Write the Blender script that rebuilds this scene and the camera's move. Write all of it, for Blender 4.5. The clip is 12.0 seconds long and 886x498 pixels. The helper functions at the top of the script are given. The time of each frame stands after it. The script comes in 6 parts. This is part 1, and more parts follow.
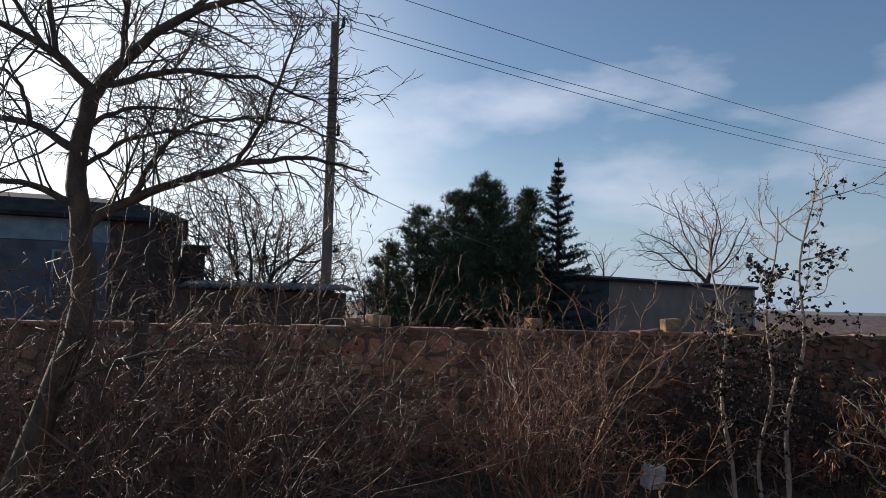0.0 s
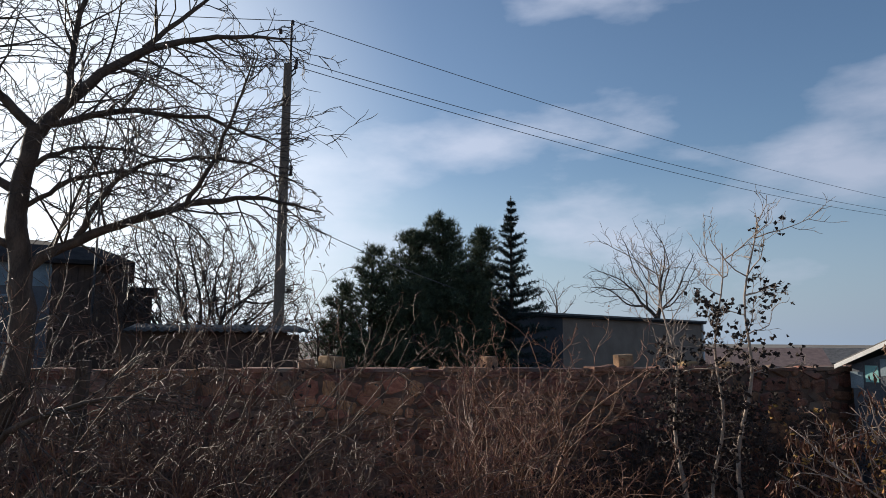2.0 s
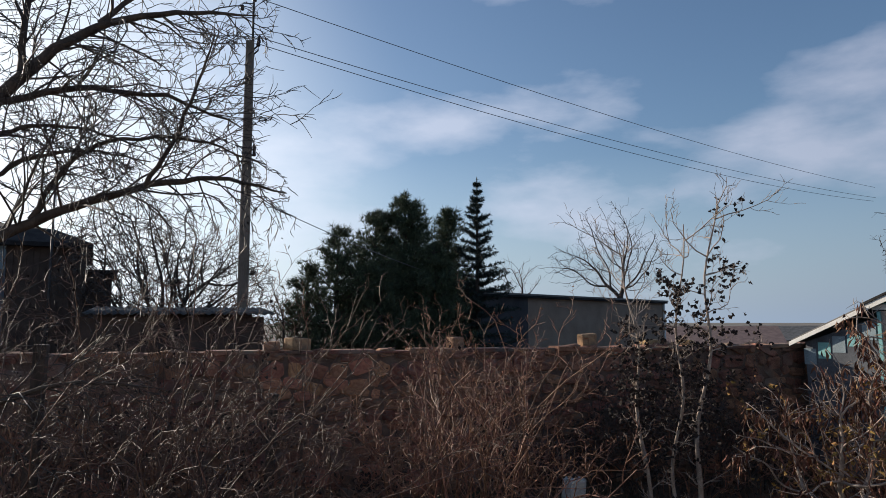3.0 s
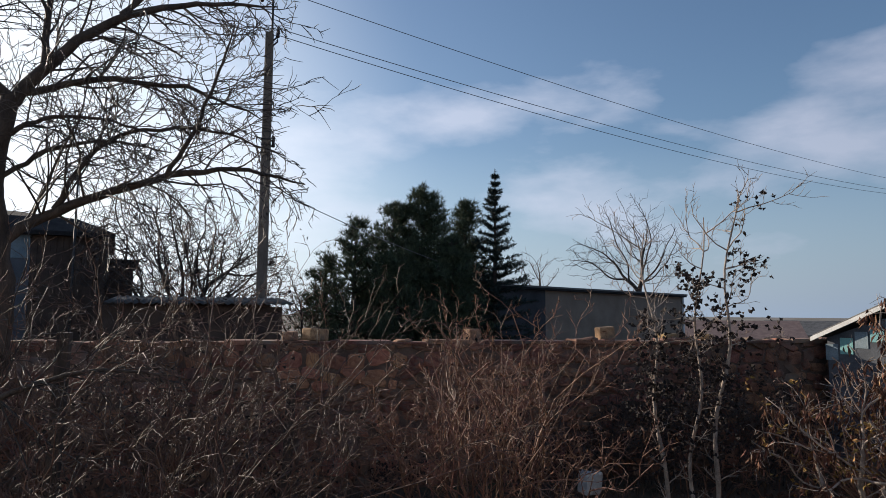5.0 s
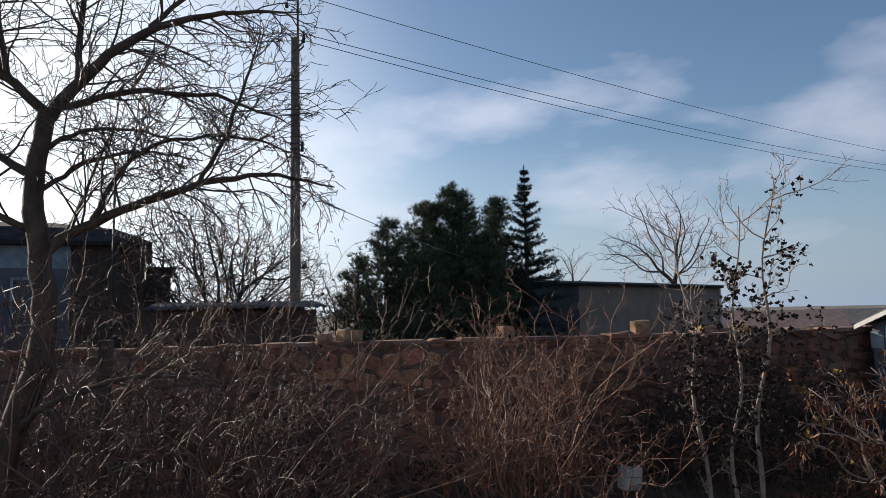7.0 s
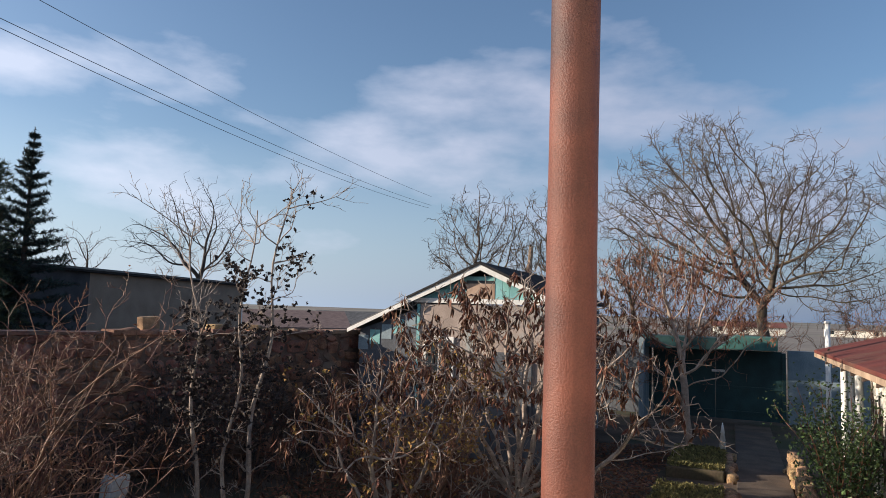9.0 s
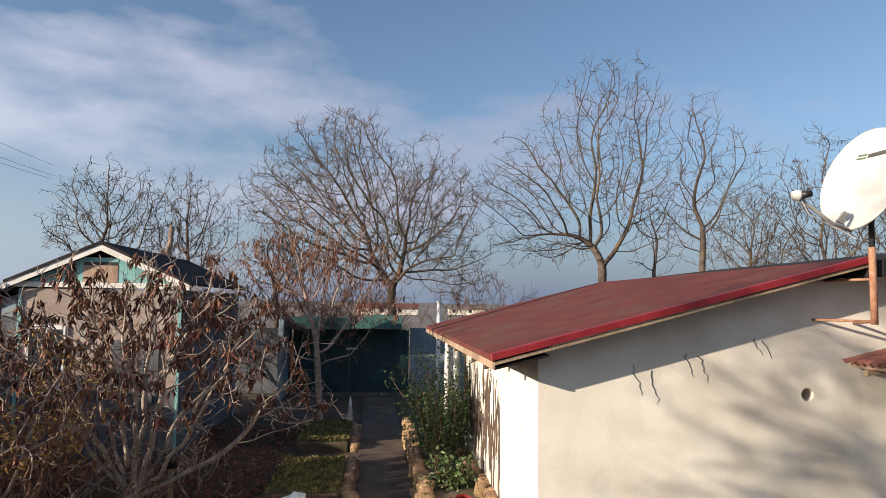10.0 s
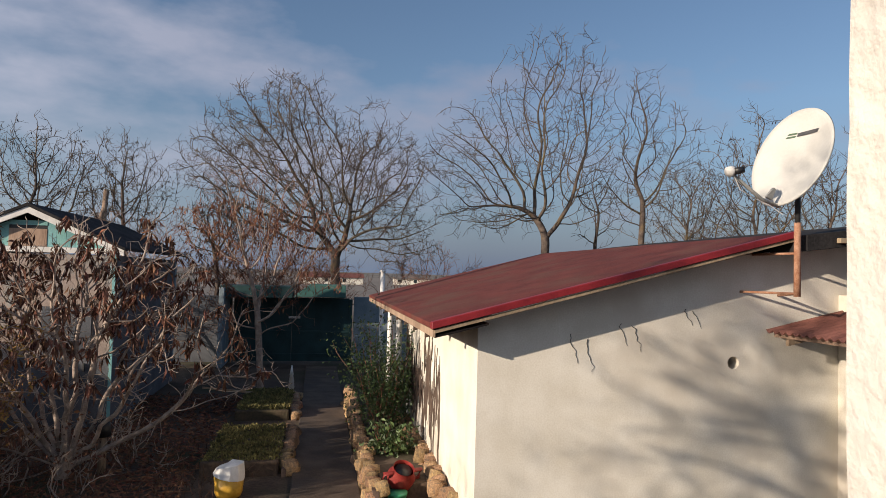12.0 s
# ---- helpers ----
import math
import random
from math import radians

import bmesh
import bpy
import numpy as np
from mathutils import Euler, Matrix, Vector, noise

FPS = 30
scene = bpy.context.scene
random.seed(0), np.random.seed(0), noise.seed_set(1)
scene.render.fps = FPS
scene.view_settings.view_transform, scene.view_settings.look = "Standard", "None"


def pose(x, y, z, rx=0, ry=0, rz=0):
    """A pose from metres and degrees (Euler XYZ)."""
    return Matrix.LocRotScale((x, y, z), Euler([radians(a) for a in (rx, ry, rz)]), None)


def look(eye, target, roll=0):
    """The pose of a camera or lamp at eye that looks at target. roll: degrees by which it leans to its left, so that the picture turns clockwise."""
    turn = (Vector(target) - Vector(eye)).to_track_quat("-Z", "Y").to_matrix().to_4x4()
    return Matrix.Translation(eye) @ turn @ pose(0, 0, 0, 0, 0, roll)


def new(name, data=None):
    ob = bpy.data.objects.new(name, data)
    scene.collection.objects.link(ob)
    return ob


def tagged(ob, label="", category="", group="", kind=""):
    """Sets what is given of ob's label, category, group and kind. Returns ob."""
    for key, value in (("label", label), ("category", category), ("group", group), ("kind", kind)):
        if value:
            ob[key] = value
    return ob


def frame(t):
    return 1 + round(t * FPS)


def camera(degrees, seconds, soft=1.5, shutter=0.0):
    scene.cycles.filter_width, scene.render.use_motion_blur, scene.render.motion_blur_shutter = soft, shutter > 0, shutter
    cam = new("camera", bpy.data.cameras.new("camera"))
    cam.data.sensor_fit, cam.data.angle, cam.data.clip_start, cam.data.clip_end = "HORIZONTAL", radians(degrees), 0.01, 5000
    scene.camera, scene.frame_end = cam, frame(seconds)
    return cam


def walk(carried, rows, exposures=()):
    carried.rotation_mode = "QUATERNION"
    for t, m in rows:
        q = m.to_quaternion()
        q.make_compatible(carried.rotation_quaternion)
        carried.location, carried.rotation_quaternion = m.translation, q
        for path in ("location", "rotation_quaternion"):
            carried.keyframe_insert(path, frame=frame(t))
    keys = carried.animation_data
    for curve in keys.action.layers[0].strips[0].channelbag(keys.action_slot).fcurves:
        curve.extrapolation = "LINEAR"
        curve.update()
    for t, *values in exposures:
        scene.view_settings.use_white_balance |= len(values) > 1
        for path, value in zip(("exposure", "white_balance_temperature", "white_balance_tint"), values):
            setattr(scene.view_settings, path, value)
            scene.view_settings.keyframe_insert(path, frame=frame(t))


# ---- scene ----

cam = camera(66.0, 12.0, soft=0.8)
walk(cam, [
    (0, pose(-0.12, 0.03, 2.78, 94.60, -1.34, -2.75)),
    (0.5, pose(-0.12, 0.03, 2.78, 98.09, -0.28, -4.51)),
    (1, pose(-0.12, 0.03, 2.78, 97.08, -0.45, -6.08)),
    (1.5, pose(-0.12, 0.03, 2.78, 96.90, 0.44, -9.76)),
    (2, pose(-0.12, 0.03, 2.78, 97.92, -0.28, -6.49)),
    (2.5, pose(-0.12, 0.03, 2.78, 96.47, -0.31, -8.52)),
    (3, pose(-0.12, 0.03, 2.78, 96.34, 0.17, -9.30)),
    (3.2, pose(-0.12, 0.03, 2.78, 96.04, 0.04, -10.04)),
    (4.8, pose(-0.12, 0.03, 2.78, 96.27, -0.62, -7.13)),
    (5, pose(-0.12, 0.03, 2.78, 95.65, -0.35, -7.87)),
    (5.5, pose(-0.12, 0.03, 2.78, 95.65, 0.62, -7.06)),
    (6, pose(-0.12, 0.03, 2.78, 96.06, 0.97, -3.72)),
    (6.5, pose(-0.12, 0.03, 2.78, 95.65, 1.45, -4.11)),
    (6.7, pose(-0.12, 0.03, 2.78, 95.86, 1.43, -4.13)),
    (8.3, pose(0.063, 0.274, 2.793, 92.35, 0.46, -15.05)),
    (8.5, pose(0.095, 0.322, 2.813, 93.22, 0.42, -16.29)),
    (8.8, pose(0.113, 0.231, 2.788, 97.66, -1.83, -28.26)),
    (9, pose(0.195, 0.186, 2.848, 95.24, -1.80, -43.25)),
    (9.2, pose(0.265, 0.108, 2.833, 96.48, 0.19, -56.79)),
    (9.5, pose(0.273, -0.054, 2.839, 95.98, 0.24, -68.35)),
    (10, pose(0.338, -0.084, 2.835, 94.57, -0.87, -71.78)),
    (10.5, pose(0.350, -0.086, 2.831, 94.61, -1.17, -73.12)),
    (11, pose(0.369, -0.115, 2.809, 92.91, -0.93, -76.30)),
    (11.5, pose(0.354, -0.114, 2.810, 92.74, -0.92, -75.61)),
    (12, pose(0.355, -0.117, 2.819, 92.18, -1.56, -76.35)),
], exposures=[(0, 0.24, 6350, 10), (8.3, 0.32, 6500, 11), (8.6, 0.52, 6550, 11), (8.8, 0.6, 6500, 11), (9.2, 0.6, 6600, 12), (9.5, 0.72, 6800, 13), (10.5, 0.42, 6800, 13), (11.0, 0.3, 6800, 13), (12, 0.2, 6750, 14)])

# ---- light: low winter sun and a partly clouded sky ----
SUN_AZ, SUN_EL = -47.0, 15.0
world = bpy.data.worlds.new("sky")
scene.world = world
world.use_nodes = True
wn, wl = world.node_tree.nodes, world.node_tree.links
wn.clear()
w_out, w_bg = wn.new("ShaderNodeOutputWorld"), wn.new("ShaderNodeBackground")
w_sky = wn.new("ShaderNodeTexSky")
w_sky.sky_type, w_sky.sun_disc = "NISHITA", False
w_sky.sun_elevation, w_sky.sun_rotation = radians(SUN_EL), radians(SUN_AZ % 360)
w_sky.air_density, w_sky.dust_density, w_sky.ozone_density = 1.0, 1.5, 3.0
w_co, w_map, w_sep = wn.new("ShaderNodeTexCoord"), wn.new("ShaderNodeMapping"), wn.new("ShaderNodeSeparateXYZ")
w_map.inputs["Scale"].default_value = (1.3, 1.3, 3.4)
w_map.inputs["Location"].default_value = (0.35, 0.9, 0.1)
w_n = wn.new("ShaderNodeTexNoise")
w_n.inputs["Scale"].default_value, w_n.inputs["Detail"].default_value = 2.7, 8.0
w_n.inputs["Roughness"].default_value = 0.52
w_band = wn.new("ShaderNodeValToRGB")  # clouds are thickest some way above the horizon
for pos, val in ((0.04, 0.02), (0.18, 0.17), (0.30, 0.15), (0.42, 0.0)):
    el = w_band.color_ramp.elements.new(pos)
    el.color = (val, val, val, 1)
w_band.color_ramp.elements.remove(w_band.color_ramp.elements[0])
w_band.color_ramp.elements[-1].color = (0, 0, 0, 1)
w_add = wn.new("ShaderNodeMath")
w_add.operation = "ADD"
w_r = wn.new("ShaderNodeValToRGB")
w_r.color_ramp.elements[0].position, w_r.color_ramp.elements[1].position = 0.58, 0.78
w_r.color_ramp.elements[1].color = (0.66, 0.66, 0.66, 1)
w_mix, w_haze, w_hr = wn.new("ShaderNodeMix"), wn.new("ShaderNodeMix"), wn.new("ShaderNodeValToRGB")
w_hr.color_ramp.elements[0].position, w_hr.color_ramp.elements[1].position = 0.0, 0.24
w_hr.color_ramp.elements[0].color, w_hr.color_ramp.elements[1].color = (0.85, 0.85, 0.85, 1), (0, 0, 0, 1)
w_mix.data_type = w_haze.data_type = "RGBA"
# haze and clouds are brighter on the sun's side of the sky
w_dot, w_side = wn.new("ShaderNodeVectorMath"), wn.new("ShaderNodeMapRange")
w_dot.operation = "DOT_PRODUCT"
w_dot.inputs[1].default_value = (math.sin(radians(SUN_AZ)), math.cos(radians(SUN_AZ)), 0)
w_side.inputs["From Min"].default_value, w_side.inputs["From Max"].default_value = -0.6, 0.75
w_hc, w_cc = wn.new("ShaderNodeMix"), wn.new("ShaderNodeMix")
w_hc.data_type = w_cc.data_type = "RGBA"
w_hc.inputs["A"].default_value, w_hc.inputs["B"].default_value = (1.15, 1.6, 2.55, 1), (4.1, 5.1, 6.3, 1)
w_cc.inputs["A"].default_value, w_cc.inputs["B"].default_value = (2.6, 2.75, 3.6, 1), (5.9, 6.3, 7.4, 1)
wl.new(w_co.outputs["Generated"], w_dot.inputs[0])
wl.new(w_dot.outputs["Value"], w_side.inputs["Value"])
for mx in (w_hc, w_cc):
    wl.new(w_side.outputs["Result"], mx.inputs["Factor"])
wl.new(w_hc.outputs["Result"], w_haze.inputs["B"])
wl.new(w_cc.outputs["Result"], w_mix.inputs["B"])
wl.new(w_co.outputs["Generated"], w_map.inputs["Vector"])
wl.new(w_co.outputs["Generated"], w_sep.inputs["Vector"])
wl.new(w_sep.outputs["Z"], w_band.inputs["Fac"])
wl.new(w_sep.outputs["Z"], w_hr.inputs["Fac"])
wl.new(w_map.outputs["Vector"], w_n.inputs["Vector"])
wl.new(w_n.outputs["Fac"], w_add.inputs[0])
wl.new(w_band.outputs["Color"], w_add.inputs[1])
wl.new(w_add.outputs[0], w_r.inputs["Fac"])
wl.new(w_sky.outputs["Color"], w_haze.inputs["A"])
wl.new(w_hr.outputs["Color"], w_haze.inputs["Factor"])
wl.new(w_haze.outputs["Result"], w_mix.inputs["A"])
wl.new(w_r.outputs["Color"], w_mix.inputs["Factor"])
# pale glow round the sun
w_au, w_glow = wn.new("ShaderNodeMapRange"), wn.new("ShaderNodeMix")
w_au.interpolation_type = "SMOOTHSTEP"
w_au.inputs["From Min"].default_value, w_au.inputs["From Max"].default_value = 0.55, 1.0
w_au.inputs["To Max"].default_value = 0.9
w_glow.data_type = "RGBA"
w_glow.inputs["B"].default_value = (8.2, 8.8, 9.4, 1)
wl.new(w_dot.outputs["Value"], w_au.inputs["Value"])
wl.new(w_au.outputs["Result"], w_glow.inputs["Factor"])
wl.new(w_mix.outputs["Result"], w_glow.inputs["A"])
wl.new(w_glow.outputs["Result"], w_bg.inputs["Color"])
w_bg.inputs["Strength"].default_value = 0.11
wl.new(w_bg.outputs["Background"], w_out.inputs["Surface"])

sun_data = bpy.data.lights.new("sun", "SUN")
sun_data.energy, sun_data.angle, sun_data.color = 5.0, radians(0.53), (1.0, 0.88, 0.72)
sun = new("sun", sun_data)
_a, _e = radians(SUN_AZ), radians(SUN_EL)
SUN_DIR = Vector((math.sin(_a) * math.cos(_e), math.cos(_a) * math.cos(_e), math.sin(_e)))
sun.matrix_world = look(SUN_DIR * 60, (0, 0, 0))


# ---- materials ----
def mat(name, a, b, rough=0.85, scale=6.0, fine=60.0, bump=0.3, metal=0.0, rnd=0.0, island=False, spec=0.5, stretch=(1, 1, 1), c=None):
    """Two colours mixed by coarse and fine noise, with relief; rnd varies brightness from piece to piece; c: a stain colour."""
    m = bpy.data.materials.new(name)
    m.use_nodes = True
    n, l = m.node_tree.nodes, m.node_tree.links
    p = n["Principled BSDF"]
    p.inputs["Roughness"].default_value, p.inputs["Metallic"].default_value = rough, metal
    p.inputs["Specular IOR Level"].default_value = spec
    co, mp = n.new("ShaderNodeTexCoord"), n.new("ShaderNodeMapping")
    mp.inputs["Scale"].default_value = stretch
    l.new(co.outputs["Object"], mp.inputs["Vector"])
    n1, n2 = n.new("ShaderNodeTexNoise"), n.new("ShaderNodeTexNoise")
    n1.inputs["Scale"].default_value, n1.inputs["Detail"].default_value = scale, 5
    n2.inputs["Scale"].default_value, n2.inputs["Detail"].default_value = fine, 4
    for t in (n1, n2):
        l.new(mp.outputs["Vector"], t.inputs["Vector"])
    add = n.new("ShaderNodeMath")
    add.operation = "MULTIPLY_ADD"
    l.new(n2.outputs["Fac"], add.inputs[0])
    add.inputs[1].default_value = 0.55
    sub = n.new("ShaderNodeMath")
    sub.operation = "SUBTRACT"
    l.new(n1.outputs["Fac"], sub.inputs[0])
    sub.inputs[1].default_value = 0.27
    l.new(sub.outputs[0], add.inputs[2])
    ramp = n.new("ShaderNodeValToRGB")
    ramp.color_ramp.elements[0].position, ramp.color_ramp.elements[1].position = 0.34, 0.68
    ramp.color_ramp.elements[0].color, ramp.color_ramp.elements[1].color = (*a, 1), (*b, 1)
    l.new(add.outputs[0], ramp.inputs["Fac"])
    col = ramp.outputs["Color"]
    if c:
        n3, r3, mx = n.new("ShaderNodeTexNoise"), n.new("ShaderNodeValToRGB"), n.new("ShaderNodeMix")
        n3.inputs["Scale"].default_value, n3.inputs["Detail"].default_value = scale * 0.37, 6
        l.new(mp.outputs["Vector"], n3.inputs["Vector"])
        r3.color_ramp.elements[0].position, r3.color_ramp.elements[1].position = 0.5, 0.66
        l.new(n3.outputs["Fac"], r3.inputs["Fac"])
        mx.data_type = "RGBA"
        l.new(r3.outputs["Color"], mx.inputs["Factor"])
        l.new(col, mx.inputs["A"])
        mx.inputs["B"].default_value = (*c, 1)
        col = mx.outputs["Result"]
    if rnd:
        src = n.new("ShaderNodeNewGeometry") if island else n.new("ShaderNodeObjectInfo")
        out = src.outputs["Random Per Island"] if island else src.outputs["Random"]
        hs, mr, mr2 = n.new("ShaderNodeHueSaturation"), n.new("ShaderNodeMapRange"), n.new("ShaderNodeMapRange")
        mr.inputs["To Min"].default_value, mr.inputs["To Max"].default_value = 1 - rnd, 1 + rnd
        mr2.inputs["From Min"].default_value = 0.0
        mr2.inputs["To Min"].default_value, mr2.inputs["To Max"].default_value = 0.485, 0.515
        l.new(out, mr.inputs["Value"])
        fr = n.new("ShaderNodeMath")
        fr.operation = "FRACT"
        mu = n.new("ShaderNodeMath")
        mu.operation = "MULTIPLY"
        mu.inputs[1].default_value = 7.31
        l.new(out, mu.inputs[0])
        l.new(mu.outputs[0], fr.inputs[0])
        l.new(fr.outputs[0], mr2.inputs["Value"])
        l.new(mr.outputs["Result"], hs.inputs["Value"])
        l.new(mr2.outputs["Result"], hs.inputs["Hue"])
        l.new(col, hs.inputs["Color"])
        col = hs.outputs["Color"]
    l.new(col, p.inputs["Base Color"])
    if bump:
        bp = n.new("ShaderNodeBump")
        bp.inputs["Strength"].default_value, bp.inputs["Distance"].default_value = bump, 0.02
        l.new(add.outputs[0], bp.inputs["Height"])
        l.new(bp.outputs["Normal"], p.inputs["Normal"])
    return m


M_SOIL = mat("soil", (0.06, 0.04, 0.028), (0.14, 0.096, 0.066), 0.95, 1.3, 24, 0.8, c=(0.05, 0.055, 0.025))
M_PATH = mat("path_concrete", (0.075, 0.053, 0.038), (0.15, 0.108, 0.078), 0.9, 2.2, 45, 0.4, c=(0.07, 0.055, 0.045))
M_STONE = mat("rubble_stone", (0.155, 0.066, 0.044), (0.34, 0.165, 0.103), 0.92, 5, 40, 0.8, rnd=0.32, c=(0.20, 0.15, 0.12))
M_STONE_J = mat("rubble_stone_far", (0.155, 0.066, 0.044), (0.34, 0.165, 0.103), 0.92, 5, 40, 0.8, rnd=0.32, island=True, c=(0.20, 0.15, 0.12))
# brighter, warmer copy of the rubble stone, with sunlight put into its colour
M_STONE_LIT = mat("sunlit_rubble_stone", (0.34, 0.14, 0.08), (0.56, 0.28, 0.16), 0.92, 5, 40, 0.8, rnd=0.25)
M_MORTAR = mat("mortar", (0.10, 0.065, 0.05), (0.18, 0.12, 0.09), 0.95, 4, 50, 0.6)
M_SHELL = mat("shell_stone", (0.33, 0.19, 0.10), (0.58, 0.37, 0.20), 0.92, 9, 60, 1.0, rnd=0.3, c=(0.22, 0.16, 0.11))
M_PLASTER = mat("cream_plaster", (0.70, 0.65, 0.55), (0.83, 0.79, 0.70), 0.9, 2.2, 60, 0.12, c=(0.64, 0.58, 0.49))
M_PLASTER2 = mat("rough_white_plaster", (0.60, 0.565, 0.51), (0.70, 0.665, 0.61), 0.92, 5, 34, 0.9, c=(0.56, 0.52, 0.46))
M_ROOF = mat("red_roll_roofing", (0.105, 0.028, 0.023), (0.165, 0.045, 0.035), 0.8, 3.0, 70, 0.5, c=(0.13, 0.058, 0.042), spec=0.25)
M_RED = mat("red_painted_edge", (0.20, 0.013, 0.018), (0.28, 0.022, 0.028), 0.5, 5, 60, 0.15)
M_DARKROOF = mat("tar_paper", (0.022, 0.021, 0.022), (0.048, 0.045, 0.045), 0.95, 2.5, 40, 0.3, spec=0.15)
M_WOOD = mat("weathered_wood", (0.22, 0.15, 0.10), (0.40, 0.29, 0.20), 0.85, 3, 40, 0.4, stretch=(1, 1, 0.25), rnd=0.2)
M_WHITEWOOD = mat("white_painted_wood", (0.66, 0.64, 0.60), (0.80, 0.78, 0.74), 0.7, 4, 45, 0.2)
M_TEAL = mat("teal_painted_boards", (0.15, 0.36, 0.36), (0.23, 0.47, 0.46), 0.75, 3, 40, 0.25, rnd=0.12)
# teal in two tones: near-black holds the gate's shade, lighter the canopy's lit end
M_SHADETEAL = mat("shaded_teal_paint", (0.008, 0.035, 0.036), (0.016, 0.06, 0.06), 0.6, 2.5, 40, 0.2)
M_LITTEAL = mat("lit_teal_paint", (0.03, 0.10, 0.09), (0.055, 0.16, 0.14), 0.7, 3, 40, 0.25)
# pinkish base darkened for the fig's shadow on the front
M_PINK = mat("faded_pinkish_plaster", (0.30, 0.235, 0.20), (0.42, 0.335, 0.29), 0.9, 2.5, 40, 0.4, c=(0.30, 0.36, 0.36))
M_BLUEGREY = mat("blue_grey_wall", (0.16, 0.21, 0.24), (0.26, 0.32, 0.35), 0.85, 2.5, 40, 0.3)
M_RUST = mat("rusty_steel", (0.12, 0.038, 0.024), (0.22, 0.07, 0.042), 0.6, 11, 420, 0.25, metal=0.0, c=(0.06, 0.027, 0.025))
M_RUSTL = mat("light_rust", (0.30, 0.13, 0.07), (0.50, 0.28, 0.18), 0.8, 12, 80, 0.4)
M_POLE = mat("pole_concrete", (0.14, 0.11, 0.08), (0.24, 0.19, 0.15), 0.9, 5, 50, 0.4, stretch=(1, 1, 0.2))
M_IRON = mat("dark_iron", (0.02, 0.02, 0.022), (0.05, 0.05, 0.05), 0.6, 10, 60, 0.2)
M_PORC = mat("brown_porcelain", (0.03, 0.018, 0.014), (0.05, 0.03, 0.022), 0.25, 10, 60, 0.0)
M_WIRE = mat("aluminium_wire", (0.10, 0.10, 0.11), (0.16, 0.16, 0.17), 0.6, 10, 60, 0.0)
M_BARN = mat("grey_barn_render", (0.21, 0.15, 0.11), (0.30, 0.225, 0.17), 0.9, 1.2, 30, 0.3)
M_BARND = mat("dark_barn_section", (0.03, 0.03, 0.035), (0.06, 0.058, 0.062), 0.9, 1.2, 30, 0.3)
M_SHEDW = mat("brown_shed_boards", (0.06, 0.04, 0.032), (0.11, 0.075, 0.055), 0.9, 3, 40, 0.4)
# render darkened to carry the shade on walls turned from the sun
M_SHADEWALL = mat("shaded_blue_render", (0.075, 0.08, 0.092), (0.13, 0.137, 0.152), 0.9, 2, 40, 0.3)
M_BARK = mat("grey_brown_bark", (0.04, 0.029, 0.023), (0.095, 0.07, 0.055), 0.85, 9, 70, 0.7, stretch=(1, 1, 0.4))
M_TWIG = mat("twig_bark", (0.075, 0.038, 0.026), (0.165, 0.092, 0.062), 0.6, 9, 70, 0.3, rnd=0.35, island=True)
M_TWIGD = mat("dark_twig_bark", (0.03, 0.021, 0.018), (0.075, 0.055, 0.045), 0.6, 9, 70, 0.3, rnd=0.3, island=True)
M_TWIGR = mat("reddish_twig", (0.14, 0.062, 0.038), (0.28, 0.14, 0.084), 0.6, 9, 70, 0.2, rnd=0.4, island=True)
M_FIG = mat("pale_fig_bark", (0.24, 0.18, 0.145), (0.45, 0.365, 0.30), 0.8, 9, 70, 0.4)
M_GREYTREE = mat("grey_tree_bark", (0.055, 0.04, 0.032), (0.125, 0.096, 0.074), 0.85, 7, 60, 0.4, rnd=0.25, island=True, c=(0.14, 0.10, 0.05))
M_DEADLEAF = mat("dead_leaves", (0.12, 0.048, 0.026), (0.25, 0.11, 0.058), 0.85, 12, 60, 0.2, rnd=0.45, island=True)
M_FIGLEAF = mat("curled_fig_leaves", (0.08, 0.034, 0.022), (0.21, 0.092, 0.052), 0.85, 12, 60, 0.2, rnd=0.5, island=True)
M_PEACHBARK = mat("peach_bark", (0.27, 0.20, 0.155), (0.45, 0.35, 0.28), 0.85, 9, 70, 0.5)
M_FADEDROOF = mat("faded_pinkish_sheet", (0.20, 0.13, 0.11), (0.28, 0.19, 0.16), 0.8, 4, 50, 0.3)
M_OCHRELEAF = mat("ochre_leaves", (0.22, 0.12, 0.03), (0.36, 0.22, 0.06), 0.85, 12, 60, 0.2, rnd=0.4, island=True)
M_DARKLEAF = mat("withered_dark_leaves", (0.018, 0.012, 0.011), (0.04, 0.026, 0.02), 0.9, 12, 60, 0.2, rnd=0.4, island=True)
M_VINELEAF = mat("withered_vine_leaves", (0.045, 0.027, 0.02), (0.10, 0.06, 0.042), 0.9, 12, 60, 0.2, rnd=0.4, island=True)
M_PINE = mat("pine_needles", (0.045, 0.06, 0.034), (0.095, 0.12, 0.062), 0.8, 8, 60, 0.0, rnd=0.5, island=True)
M_SPRUCE = mat("spruce_needles", (0.018, 0.032, 0.028), (0.04, 0.06, 0.05), 0.8, 8, 60, 0.0, rnd=0.5, island=True)
M_GREEN = mat("evergreen_leaves", (0.035, 0.065, 0.02), (0.085, 0.13, 0.04), 0.55, 8, 60, 0.0, rnd=0.5, island=True)
M_GRASS = mat("winter_grass", (0.11, 0.105, 0.036), (0.27, 0.225, 0.08), 0.85, 8, 60, 0.0, rnd=0.5, island=True)
M_WEED = mat("dry_weeds", (0.085, 0.044, 0.028), (0.175, 0.098, 0.058), 0.9, 8, 60, 0.0, rnd=0.5, island=True)
